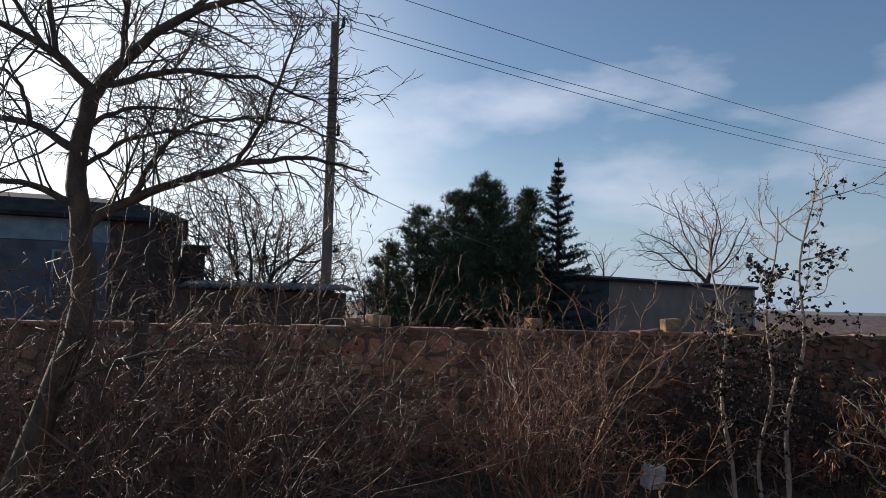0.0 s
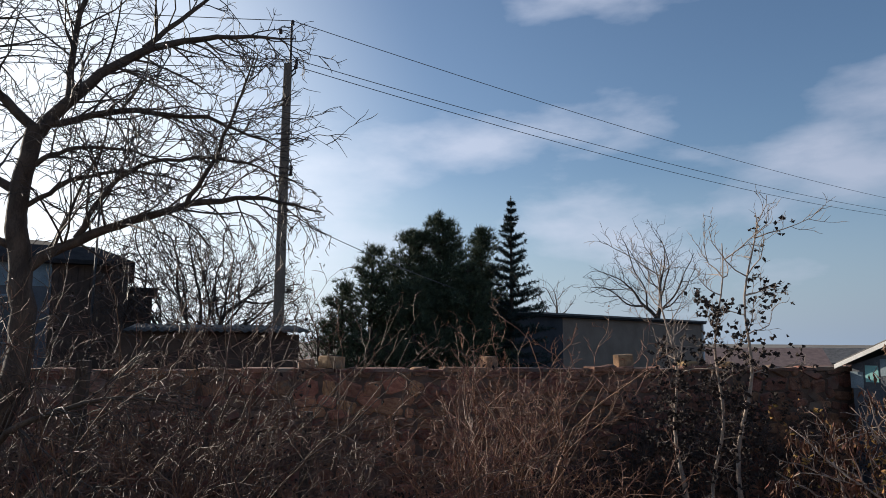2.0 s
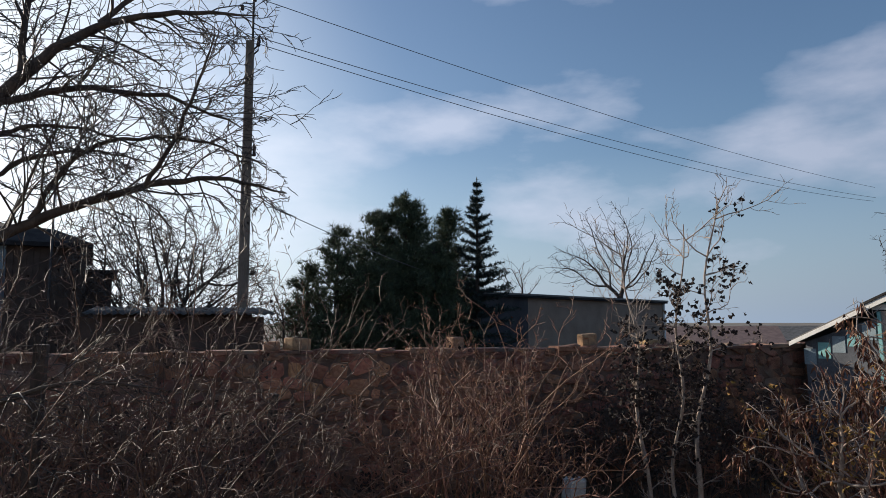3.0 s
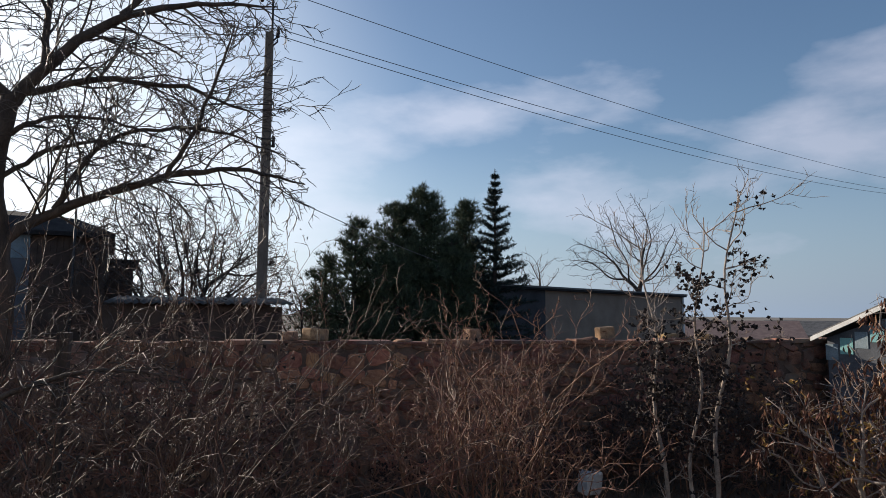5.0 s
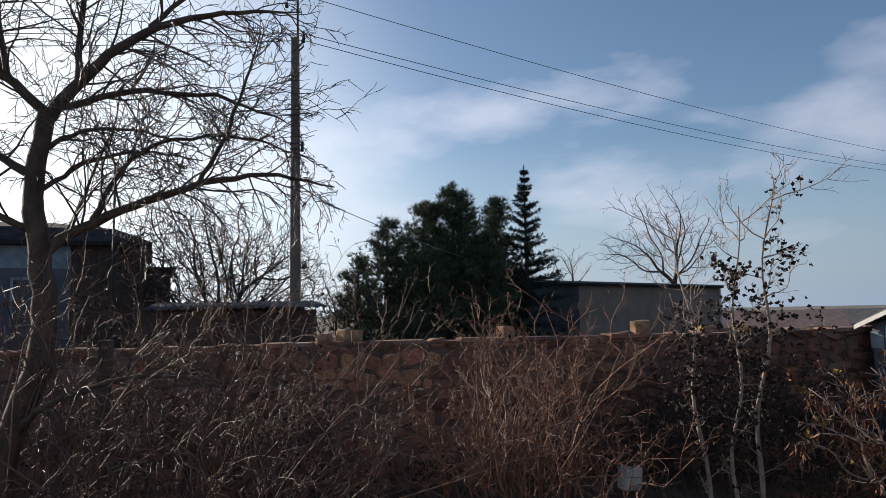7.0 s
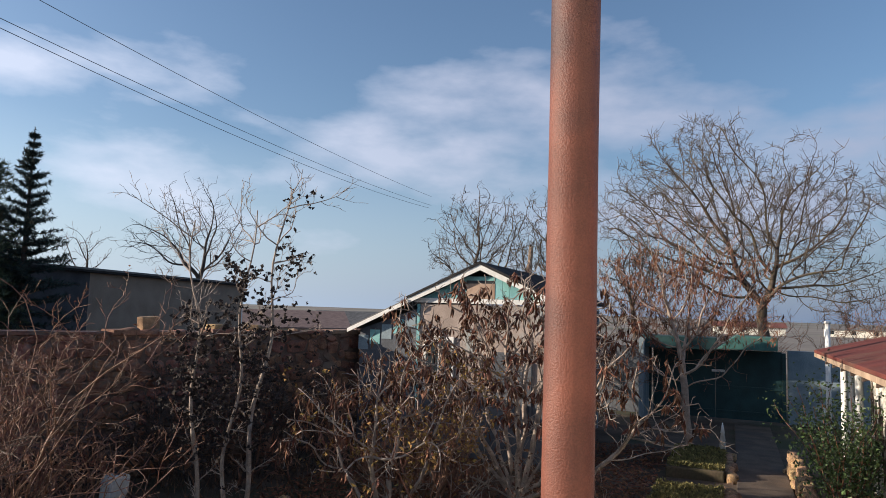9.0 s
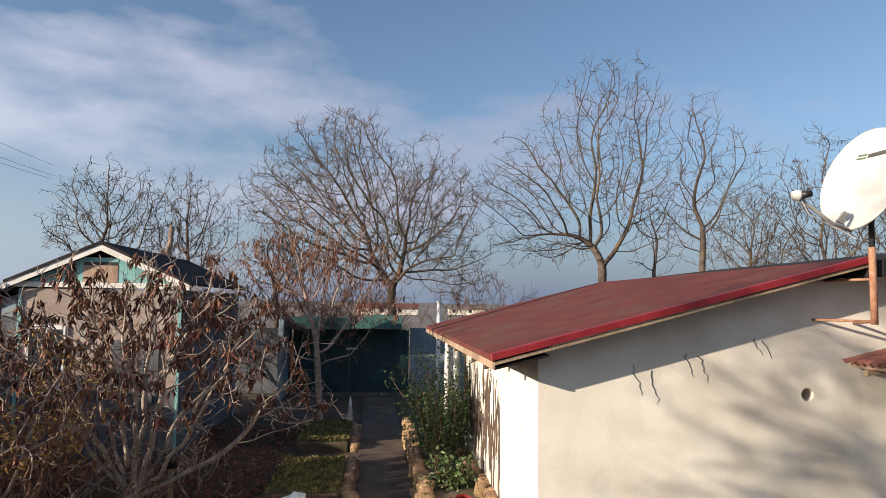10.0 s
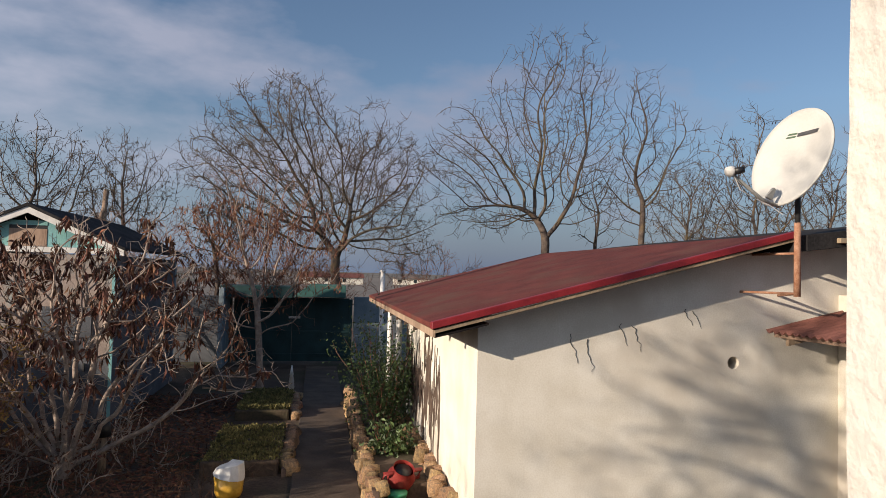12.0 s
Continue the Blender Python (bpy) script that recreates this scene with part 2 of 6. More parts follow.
M_DISH = mat("dish_enamel", (0.52, 0.51, 0.47), (0.58, 0.57, 0.53), 0.45, 3, 40, 0.02)
M_GREYPL = mat("grey_plastic", (0.30, 0.30, 0.28), (0.42, 0.41, 0.38), 0.5, 8, 40, 0.05)
M_BLACK = mat("black_plastic", (0.012, 0.012, 0.013), (0.025, 0.025, 0.026), 0.45, 8, 40, 0.05)
M_LETTER = mat("dark_print", (0.05, 0.05, 0.055), (0.08, 0.08, 0.08), 0.6, 8, 40, 0.0)
M_PRINTR = mat("green_red_print", (0.06, 0.12, 0.07), (0.10, 0.14, 0.09), 0.6, 8, 40, 0.0)
M_YELLOW = mat("yellow_plastic", (0.55, 0.30, 0.03), (0.70, 0.42, 0.06), 0.45, 8, 40, 0.1)
M_WHITEPL = mat("white_plastic", (0.72, 0.71, 0.69), (0.84, 0.83, 0.81), 0.5, 8, 40, 0.1, c=(0.62, 0.60, 0.56))
M_REDCLAY = mat("red_glazed_clay", (0.22, 0.022, 0.02), (0.34, 0.045, 0.036), 0.5, 9, 50, 0.2)
M_GREENPL = mat("green_plastic", (0.03, 0.26, 0.13), (0.06, 0.36, 0.2), 0.45, 9, 50, 0.1)
M_SLATE = mat("asbestos_sheet", (0.10, 0.095, 0.09), (0.18, 0.17, 0.16), 0.85, 4, 50, 0.4)
# darker grey-brown sheet of the low shed roof
M_DARKSLATE = mat("darker_grey_sheet", (0.05, 0.045, 0.042), (0.10, 0.09, 0.08), 0.9, 4, 50, 0.4)
M_ONDU = mat("brown_red_corrugated_sheet", (0.15, 0.055, 0.042), (0.22, 0.085, 0.065), 0.7, 4, 50, 0.3)
# field colour lightened to hold the distance haze
M_FIELD = mat("hazy_far_fields", (0.15, 0.125, 0.105), (0.22, 0.19, 0.16), 0.95, 0.02, 0.3, 0.0, c=(0.075, 0.085, 0.05))
M_GLASS = bpy.data.materials.new("window_glass")
M_GLASS.use_nodes = True
_p = M_GLASS.node_tree.nodes["Principled BSDF"]
_p.inputs["Base Color"].default_value, _p.inputs["Roughness"].default_value = (0.03, 0.04, 0.045, 1), 0.06


# ---- building helpers ----
ANG = radians(23.98)
YARD = Matrix.Translation((6.87, 1.10, 0)) @ Matrix.Rotation(ANG, 4, "Z")  # x along the path, y away from the outbuilding
IDENT = Matrix.Identity(4)


def thing(name, m, label, category, group="", kind=""):
    ob = new(name)
    ob.empty_display_size = 0.2
    ob.matrix_world = m
    return tagged(ob, label, category, group, kind)


def link(name, me, material, parent=None, label="", m=None):
    ob = new(name, me)
    if material and not me.materials:
        me.materials.append(material)
    if parent:
        ob.parent = parent
    if m is not None:
        ob.matrix_basis = m
    if label:
        ob["label"] = label
    return ob


def part(name, bm, material, parent, label="", m=None, smooth=False):
    me = bpy.data.meshes.new(name)
    bmesh.ops.recalc_face_normals(bm, faces=bm.faces)
    bm.to_mesh(me)
    bm.free()
    if smooth:
        for p in me.polygons:
            p.use_smooth = True
    return link(name, me, material, parent, label, m)


def box(x0, x1, y0, y1, z0, z1, bevel=0.0, bm=None):
    b = bmesh.new()
    bmesh.ops.create_cube(b, size=1.0, matrix=Matrix.Translation(((x0 + x1) / 2, (y0 + y1) / 2, (z0 + z1) / 2)) @ Matrix.Diagonal((x1 - x0, y1 - y0, z1 - z0, 1)))
    if bevel:
        bmesh.ops.bevel(b, geom=b.edges[:], offset=bevel, segments=2, affect="EDGES", profile=0.6)
    if bm is None:
        return b
    t = bpy.data.meshes.new("t")
    b.to_mesh(t)
    b.free()
    bm.from_mesh(t)
    bpy.data.meshes.remove(t)
    return bm


def prism(pts, axis, a, b, bevel=0.0):
    """A polygon given in the plane across an axis ('x' or 'y'), drawn out from a to b along it."""
    bm = bmesh.new()
    put = (lambda p, s: (s, p[0], p[1])) if axis == "x" else (lambda p, s: (p[0], s, p[1]))
    A = [bm.verts.new(put(p, a)) for p in pts]
    B = [bm.verts.new(put(p, b)) for p in pts]
    bm.faces.new(A)
    bm.faces.new(B[::-1])
    for i in range(len(pts)):
        j = (i + 1) % len(pts)
        bm.faces.new((A[j], A[i], B[i], B[j]))
    if bevel:
        bmesh.ops.recalc_face_normals(bm, faces=bm.faces)
        bmesh.ops.bevel(bm, geom=bm.edges[:], offset=bevel, segments=1, affect="EDGES")
    return bm


class Shape:
    """Collects tubes and leaves for one mesh."""

    def __init__(self):
        self.v, self.f, self.n = [], [], 0

    def tube(self, pts, radii, sides=5, cap=False):
        pts = np.asarray(pts, float)
        k = len(pts)
        tan = np.gradient(pts, axis=0)
        tan /= np.linalg.norm(tan, axis=1)[:, None] + 1e-9
        ref = np.array([0.0, 0.0, 1.0]) if abs(tan[0][2]) < 0.9 else np.array([1.0, 0.0, 0.0])
        a = np.cross(tan, ref)
        a /= np.linalg.norm(a, axis=1)[:, None] + 1e-9
        b = np.cross(tan, a)
        th = np.arange(sides) * 2 * np.pi / sides
        ring = (a[:, None, :] * np.cos(th)[None, :, None] + b[:, None, :] * np.sin(th)[None, :, None]) * np.asarray(radii)[:, None, None] + pts[:, None, :]
        self.v.extend(ring.reshape(-1, 3).tolist())
        o = self.n
        for i in range(k - 1):
            for s in range(sides):
                s2 = (s + 1) % sides
                self.f.append((o + i * sides + s, o + i * sides + s2, o + (i + 1) * sides + s2, o + (i + 1) * sides + s))
        if cap:
            self.f.append(tuple(o + (k - 1) * sides + s for s in range(sides)))
            self.f.append(tuple(o + s for s in range(sides))[::-1])
        self.n += k * sides

    def leaf(self, at, along, side, length, width):
        """A folded, pointed leaf."""
        at, along, side = np.asarray(at), np.asarray(along), np.asarray(side)
        nrm = np.cross(along, side)
        self.v.extend([at.tolist(), (at + along * length * 0.5 + side * width + nrm * width * 0.5).tolist(), (at + along * length - nrm * length * 0.15).tolist(), (at + along * length * 0.5 - side * width + nrm * width * 0.5).tolist()])
        o = self.n
        self.f += [(o, o + 1, o + 2), (o, o + 2, o + 3)]
        self.n += 4

    def blade(self, a, b, side):
        self.v.extend([(a - side).tolist(), (a + side).tolist(), b.tolist()])
        self.f.append((self.n, self.n + 1, self.n + 2))
        self.n += 3

    def mesh(self, name, smooth=True):
        me = bpy.data.meshes.new(name)
        me.from_pydata(self.v, [], self.f)
        if smooth:
            me.polygons.foreach_set("use_smooth", [True] * len(me.polygons))
        return me


def unit(v):
    return v / (np.linalg.norm(v) + 1e-9)


def wander(rng, p, d, length, n, bend, up):
    pts = [np.array(p, float)]
    d = unit(np.array(d, float))
    for _ in range(n):
        d = unit(d + rng.normal(0, bend, 3) + np.array([0, 0, up]))
        pts.append(pts[-1] + d * length / n)
    return np.array(pts), d


def branch_out(rng, big, fine, p, d, length, r, level, depth, o, tips=None):
    """Grows one branch with its side branches. o: options of the kind of tree."""
    n = 7 if level == 0 else (5 if level < depth else 3)
    pts, _ = wander(rng, p, d, length, n, o["bend"] * (o.get("sway", 0.6) if level == 0 else 1), o["up"] if level else 0.02)
    end = r * (0.35 if level < depth else 0.45)
    rad = np.linspace(r, end, n + 1)
    (big if level <= o.get("big", 1) else fine).tube(pts, rad, 6 if level <= 1 else (4 if level == 2 else 3))
    if tips is not None and level >= depth - 1:
        tips.append((pts[-1], unit(pts[-1] - pts[-2])))
        if rng.random() < 0.5:
            tips.append((pts[-2], unit(pts[-1] - pts[-2])))
    if level >= depth:
        return
    kids = o["kids"][level]
    for k in range(kids):
        f = o["from"] + (1 - o["from"]) * (k + rng.random()) / kids if level == 0 else 0.25 + 0.75 * (k + rng.random()) / kids
        q = f * n
        i = min(int(q), n - 1)
        at = pts[i] + (pts[i + 1] - pts[i]) * (q - i)
        t = unit(pts[i + 1] - pts[i])
        perp = unit(np.cross(t, rng.normal(0, 1, 3)))
        sp = o["spread"] * rng.uniform(0.75, 1.25) * (1.3 - 0.6 * f if level == 0 else 1)
        nd = unit(t * math.cos(sp) + perp * math.sin(sp) + np.array([0, 0, o.get("lift", 0.1)]))
        rr = (r + (end - r) * f) * rng.uniform(0.45, 0.65)
        L = length * o["ratio"] * rng.uniform(0.7, 1.2) * (1.15 - o.get("top", 0.45) * f if level == 0 else 1 - 0.3 * f)
        branch_out(rng, big, fine, at, nd, L, max(rr, o.get("min", 0.004)), level + 1, depth, o, tips)


LOW_TREE = dict(kids=[8, 7, 6, 4], bend=0.17, up=0.03, spread=0.9, ratio=0.66, lift=0.15, min=0.007, top=0.3, **{"from": 0.25})


def bare_tree(name, x, y, height, r, seed, o, depth=3, stems=1, label="", bark=None, twig=None, lean=(0, 0), leaves=0, leaf_mat=None, leaf=0.06, low=-9.0, splay=0.28, group="", category="tree"):
    rng = np.random.default_rng(seed)
    ob = thing(name, pose(x, y, 0), label, category, group)
    big, fine, tips = Shape(), Shape(), []
    for s in range(stems):
        a = rng.uniform(0, 6.28) if stems < 3 else 6.283 * (s + rng.uniform(-0.2, 0.2)) / stems
        k = 0.0 if stems == 1 else splay
        d = np.array([lean[0] + k * math.cos(a), lean[1] + k * math.sin(a), 1.0])
        branch_out(rng, big, fine, (0.12 * math.cos(a) * (stems > 1), 0.12 * math.sin(a) * (stems > 1), -0.05), d, height * 0.72 * rng.uniform(0.85, 1.08), r, 0, depth, o, tips)
    link("trunk", big.mesh("trunk"), bark or M_BARK, ob)
    link("crown", fine.mesh("crown"), twig or M_TWIG, ob)["kind"] = "stuff"
    if leaves:
        lv = Shape()
        tips = [t for t in tips if t[0][2] > low]
        for i in range(leaves):
            p, d = tips[rng.integers(len(tips))]
            al = unit(d * 0.4 + rng.normal(0, 0.5, 3) + np.array([0, 0, -0.7]))
            lv.leaf(p + rng.normal(0, 0.03, 3), al, unit(np.cross(al, rng.normal(0, 1, 3))), leaf * rng.uniform(0.6, 1.3), leaf * rng.uniform(0.18, 0.35))
        link("foliage", lv.mesh("foliage", False), leaf_mat or M_DEADLEAF, ob)["kind"] = "stuff"
    return ob


def grow_nodes(rng, targets, start, parent, step, kill, reach, up=0.0, turns=160):
    """Lets a tree grow node by node towards scattered target points; gives the nodes and each one's parent."""
    nodes = [np.array(p, float) for p in start]
    parent = list(parent)
    targets = np.array(targets)
    near = np.full(len(targets), 1e9)
    who = np.zeros(len(targets), int)
    fresh = list(range(len(nodes)))
    for _ in range(turns):
        if not len(targets):
            break
        d = np.linalg.norm(targets[:, None, :] - np.array([nodes[i] for i in fresh])[None], axis=2)
        k = d.argmin(1)
        m = d[np.arange(len(targets)), k]
        better = m < near
        near[better] = m[better]
        who[better] = np.array(fresh)[k[better]]
        keep = near > kill
        targets, near, who = targets[keep], near[keep], who[keep]
        pull = {}
        for t, n, w in zip(targets, near, who):
            if n < reach:
                pull.setdefault(int(w), []).append((t - nodes[w]) / n)
        if not pull:
            break
        fresh = []
        for w, ds in pull.items():
            g = unit(nodes[w] - nodes[parent[w]]) if w else np.array([0, 0, 1.0])
            nodes.append(nodes[w] + step * unit(unit(np.sum(ds, axis=0)) + 0.6 * g + rng.normal(0, 0.24, 3) + np.array([0, 0, up])))
            parent.append(w)
            fresh.append(len(nodes) - 1)
    return np.array(nodes), parent


def grown_tree(name, x, y, trunk, lobes, seed, r_root, r_tip, step, label, facing=-76.0, bark=None, twig=None, spur=2, leaves=0, leaf_mat=None, leaf=0.08, leaf_low=-9.0, leaf_high=99.0, group="", category="tree", reach=5.5, clump=1, stems=(), up=0.0):
    """A bare tree. trunk: points (side, height); lobes of the crown: (side, depth, height, half width, half depth, half height, targets)."""
    rng = np.random.default_rng(seed)
    ob = thing(name, pose(x, y, 0, 0, 0, facing), label, category, group)
    targets = []
    for (cx, cy, cz, rx, ry, rz, n) in lobes:
        while n > 0:
            q = rng.normal(0, 0.52, 3)
            if np.dot(q, q) < 1.7:
                targets.append((cx + q[0] * rx, cy + q[1] * ry, cz + q[2] * rz))
                n -= 1
    start = []
    for (a, z0), (b, z1) in zip(trunk[:-1], trunk[1:]):
        k = max(2, int((z1 - z0) / step))
        start += [(a + (b - a) * i / k, 0.0, z0 + (z1 - z0) * i / k) for i in range(k)]
    start = [np.array(p) + rng.normal(0, step * 0.08, 3) * (i > 0) for i, p in enumerate(start)]
    chain_of = [max(i - 1, 0) for i in range(len(start))]
    top = len(start) - 1
    for (sx, sy, sz) in stems:
        foot, k = start[top], max(3, int(sz / step))
        for i in range(1, k + 1):
            f = i / k
            start.append(foot + np.array([sx * f ** 0.8, sy * f ** 0.8, (sz - foot[2]) * f]) + rng.normal(0, step * 0.28, 3))
            chain_of.append(len(start) - 2 if i > 1 else top)
    nodes, parent = grow_nodes(rng, targets, start, chain_of, step, step * 1.35, step * reach, up)
    n = len(nodes)
    kids = [[] for _ in range(n)]
    for i in range(1, n):
        kids[parent[i]].append(i)
    tips = np.zeros(n)
    for i in range(n - 1, -1, -1):
        tips[i] = max(1, sum(tips[k] for k in kids[i]))
    power = math.log(tips[0] + 1) / math.log(r_root / r_tip)
    rad = r_tip * tips ** (1 / power)
    big, fine = Shape(), Shape()
    todo, ends = [(0, 0)], []
    while todo:
        par, i = todo.pop()
        chain = [par, i] if par != i else [i]
        while kids[i]:
            order = sorted(kids[i], key=lambda k: -tips[k])
            todo += [(i, k) for k in order[1:]]
            i = order[0]
            chain.append(i)
        if len(chain) < 2:
            continue
        pts, rr = nodes[chain].copy(), rad[chain].copy()
        rr[0] = min(rr[0], rr[1] * 1.15)
        pts[1:-1] = (pts[:-2] + 2 * pts[1:-1] + pts[2:]) / 4
        thick = rr[0] > r_root * 0.22
        (big if thick else fine).tube(pts, rr, 8 if rr[0] > 0.05 else (5 if thick else 3))
        for j in range(1, len(chain)):
            if rr[j] < r_tip * 3.6:
                ends.append((pts[j], unit(pts[j] - pts[j - 1])))
    for p, d in ends:
        for _ in range(rng.integers(0, spur + 1)):
            w, _d = wander(rng, p, unit(d * 0.6 + np.cross(d, rng.normal(0, 1, 3)) * 0.9 + np.array([0, 0, 0.2])), step * rng.uniform(0.7, 2.0), 3, 0.2, 0.05)
            fine.tube(w, np.linspace(r_tip * 0.9, r_tip * 0.55, 4), 3)
            for _k in range(rng.integers(0, spur + 1)):
                v, _d = wander(rng, w[rng.integers(1, 4)], unit(_d * 0.5 + rng.normal(0, 0.6, 3)), step * rng.uniform(0.5, 1.5), 2, 0.25, 0.05)
                fine.tube(v, np.linspace(r_tip * 0.65, r_tip * 0.4, 3), 3)
    link("trunk", big.mesh("trunk"), bark or M_GREYTREE, ob)
    link("crown", fine.mesh("crown"), twig or M_GREYTREE, ob)["kind"] = "stuff"
    if leaves:
        lv = Shape()
        hold = [e for e in ends if leaf_low < e[0][2] < leaf_high]
        for _ in range(leaves):
            p, d = hold[rng.integers(len(hold))]
            for _k in range(clump):
                al = unit(rng.normal(0, 0.4, 3) + np.array([0, 0, -1.0]))
                lv.leaf(p + rng.normal(0, 0.03, 3), al, unit(np.cross(al, rng.normal(0, 1, 3))), leaf * rng.uniform(0.6, 1.4), leaf * rng.uniform(0.07, 0.17))
        link("foliage", lv.mesh("foliage", False), leaf_mat or M_DEADLEAF, ob)["kind"] = "stuff"
    return ob


# ---- ground ----
def ground_sheet():
    bm = bmesh.new()
    rings = [0, 3, 5, 7, 9, 11, 13, 15, 18, 22, 28, 36, 60, 120, 300, 900, 4000]
    seg = 72
    prev = None
    for r in rings:
        if r == 0:
            prev = [bm.verts.new((6, 6, 0))]
            continue
        cur = []
        for s in range(seg):
            a = 2 * math.pi * s / seg
            x, y = 6 + r * math.cos(a), 6 + r * math.sin(a)
            z = -0.03 + 0.05 * (noise.noise(Vector((x * 0.6, y * 0.6, 0)))) if r < 30 else -0.05
            cur.append(bm.verts.new((x, y, z)))
        for s in range(seg):
            t = (s + 1) % seg
            if len(prev) == 1:
                bm.faces.new((prev[0], cur[s], cur[t]))
            else:
                f = bm.faces.new((prev[s], cur[s], cur[t], prev[t]))
                f.material_index = 1 if r > 36 else 0
        prev = cur
    ob = part("ground", bm, M_SOIL, None, smooth=True)
    ob.data.materials.append(M_FIELD)
    return tagged(ob, "dark bare garden soil running out into brown winter fields", "ground", kind="structure")


ground_sheet()


def far_ridge():
    """Low hills along the horizon."""
    bm = bmesh.new()
    prev = None
    for i in range(121):
        a = radians(-70 + i * 2.0)
        h = 2 + 5 * (0.5 + noise.noise(Vector((i * 0.07, 3.1, 0)))) * (0.55 + 0.45 * math.sin(i * 0.05))
        dx, dy = math.sin(a), math.cos(a)
        row = [bm.verts.new((dx * 1250, dy * 1250, -1)), bm.verts.new((dx * 1500, dy * 1500, h)), bm.verts.new((dx * 2100, dy * 2100, -1))]
        if prev:
            for k in (0, 1):
                bm.faces.new((prev[k], row[k], row[k + 1], prev[k + 1]))
        prev = row
    ob = part("backdrop", bm, M_FIELD, None, smooth=True)
    tagged(ob, "low brown hills along the horizon", "hills", kind="structure")


far_ridge()

path = part("path", box(1.0, 14.2, 0.92, 1.8, -0.12, 0.03, 0.015), M_PATH, None, m=YARD)
tagged(path, "narrow worn concrete garden path between stone edgings", "path", kind="structure")

# ---- own house: rough white wall end and landing, from which the view is taken ----
HOME = Matrix.Translation((1.05, -0.33, 0)) @ Matrix.Rotation(ANG, 4, "Z")


def home_wall():
    bm = box(-4.5, 0, -0.32, 0, 0, 5.2)
    bmesh.ops.subdivide_edges(bm, edges=[e for e in bm.edges if abs(e.verts[0].co.z - e.verts[1].co.z) > 1], cuts=120)
    for v in bm.verts:
        if v.co.x > -0.01:
            v.co.x += noise.noise(Vector((v.co.y * 5, 2, v.co.z * 16))) * 0.004 + noise.noise(Vector((v.co.y * 5, 7, v.co.z * 3))) * 0.006
    ob = part("wall_home", bm, M_PLASTER2, None, m=HOME)
    tagged(ob, "rough white plastered house wall with a worn edge", "wall", kind="structure")
    sd = part("wall_home_side", box(-0.32, -0.02, -5.0, -0.325, 0, 5.2), M_PLASTER2, None, m=HOME)
    tagged(sd, "rough white plastered side wall of the house", "wall", kind="structure")
    fl = part("floor", box(-3.5, 0.55, 0.004, 1.25, 0, 1.14, 0.02), M_PATH, None, m=HOME)
    tagged(fl, "raised grey concrete landing beside the house", "landing", kind="structure")


home_wall()


def rusty_post():
    ob = thing("rusty_post", pose(0.86, 0.68, 1.14), "rust-brown painted round steel porch post on the landing", "post")
    s = Shape()
    zs = np.linspace(0, 3.4, 24)
    s.tube([(0.02 * (z / 3.4), 0, z) for z in zs], [0.0305 + 0.0005 * math.sin(z * 9) for z in zs], 28, True)
    link("shaft", s.mesh("shaft"), M_RUST, ob)
    part("base_plate", box(-0.07, 0.07, -0.07, 0.07, 0, 0.012, 0.003), M_RUST, ob)


rusty_post()


# ---- outbuilding with the red roof ----
EAVE_V, EAVE_Z, RIDGE_V, RIDGE_Z, OVER, LONG = 0.51, 2.375, -3.15, 3.335, 0.36, 7.44


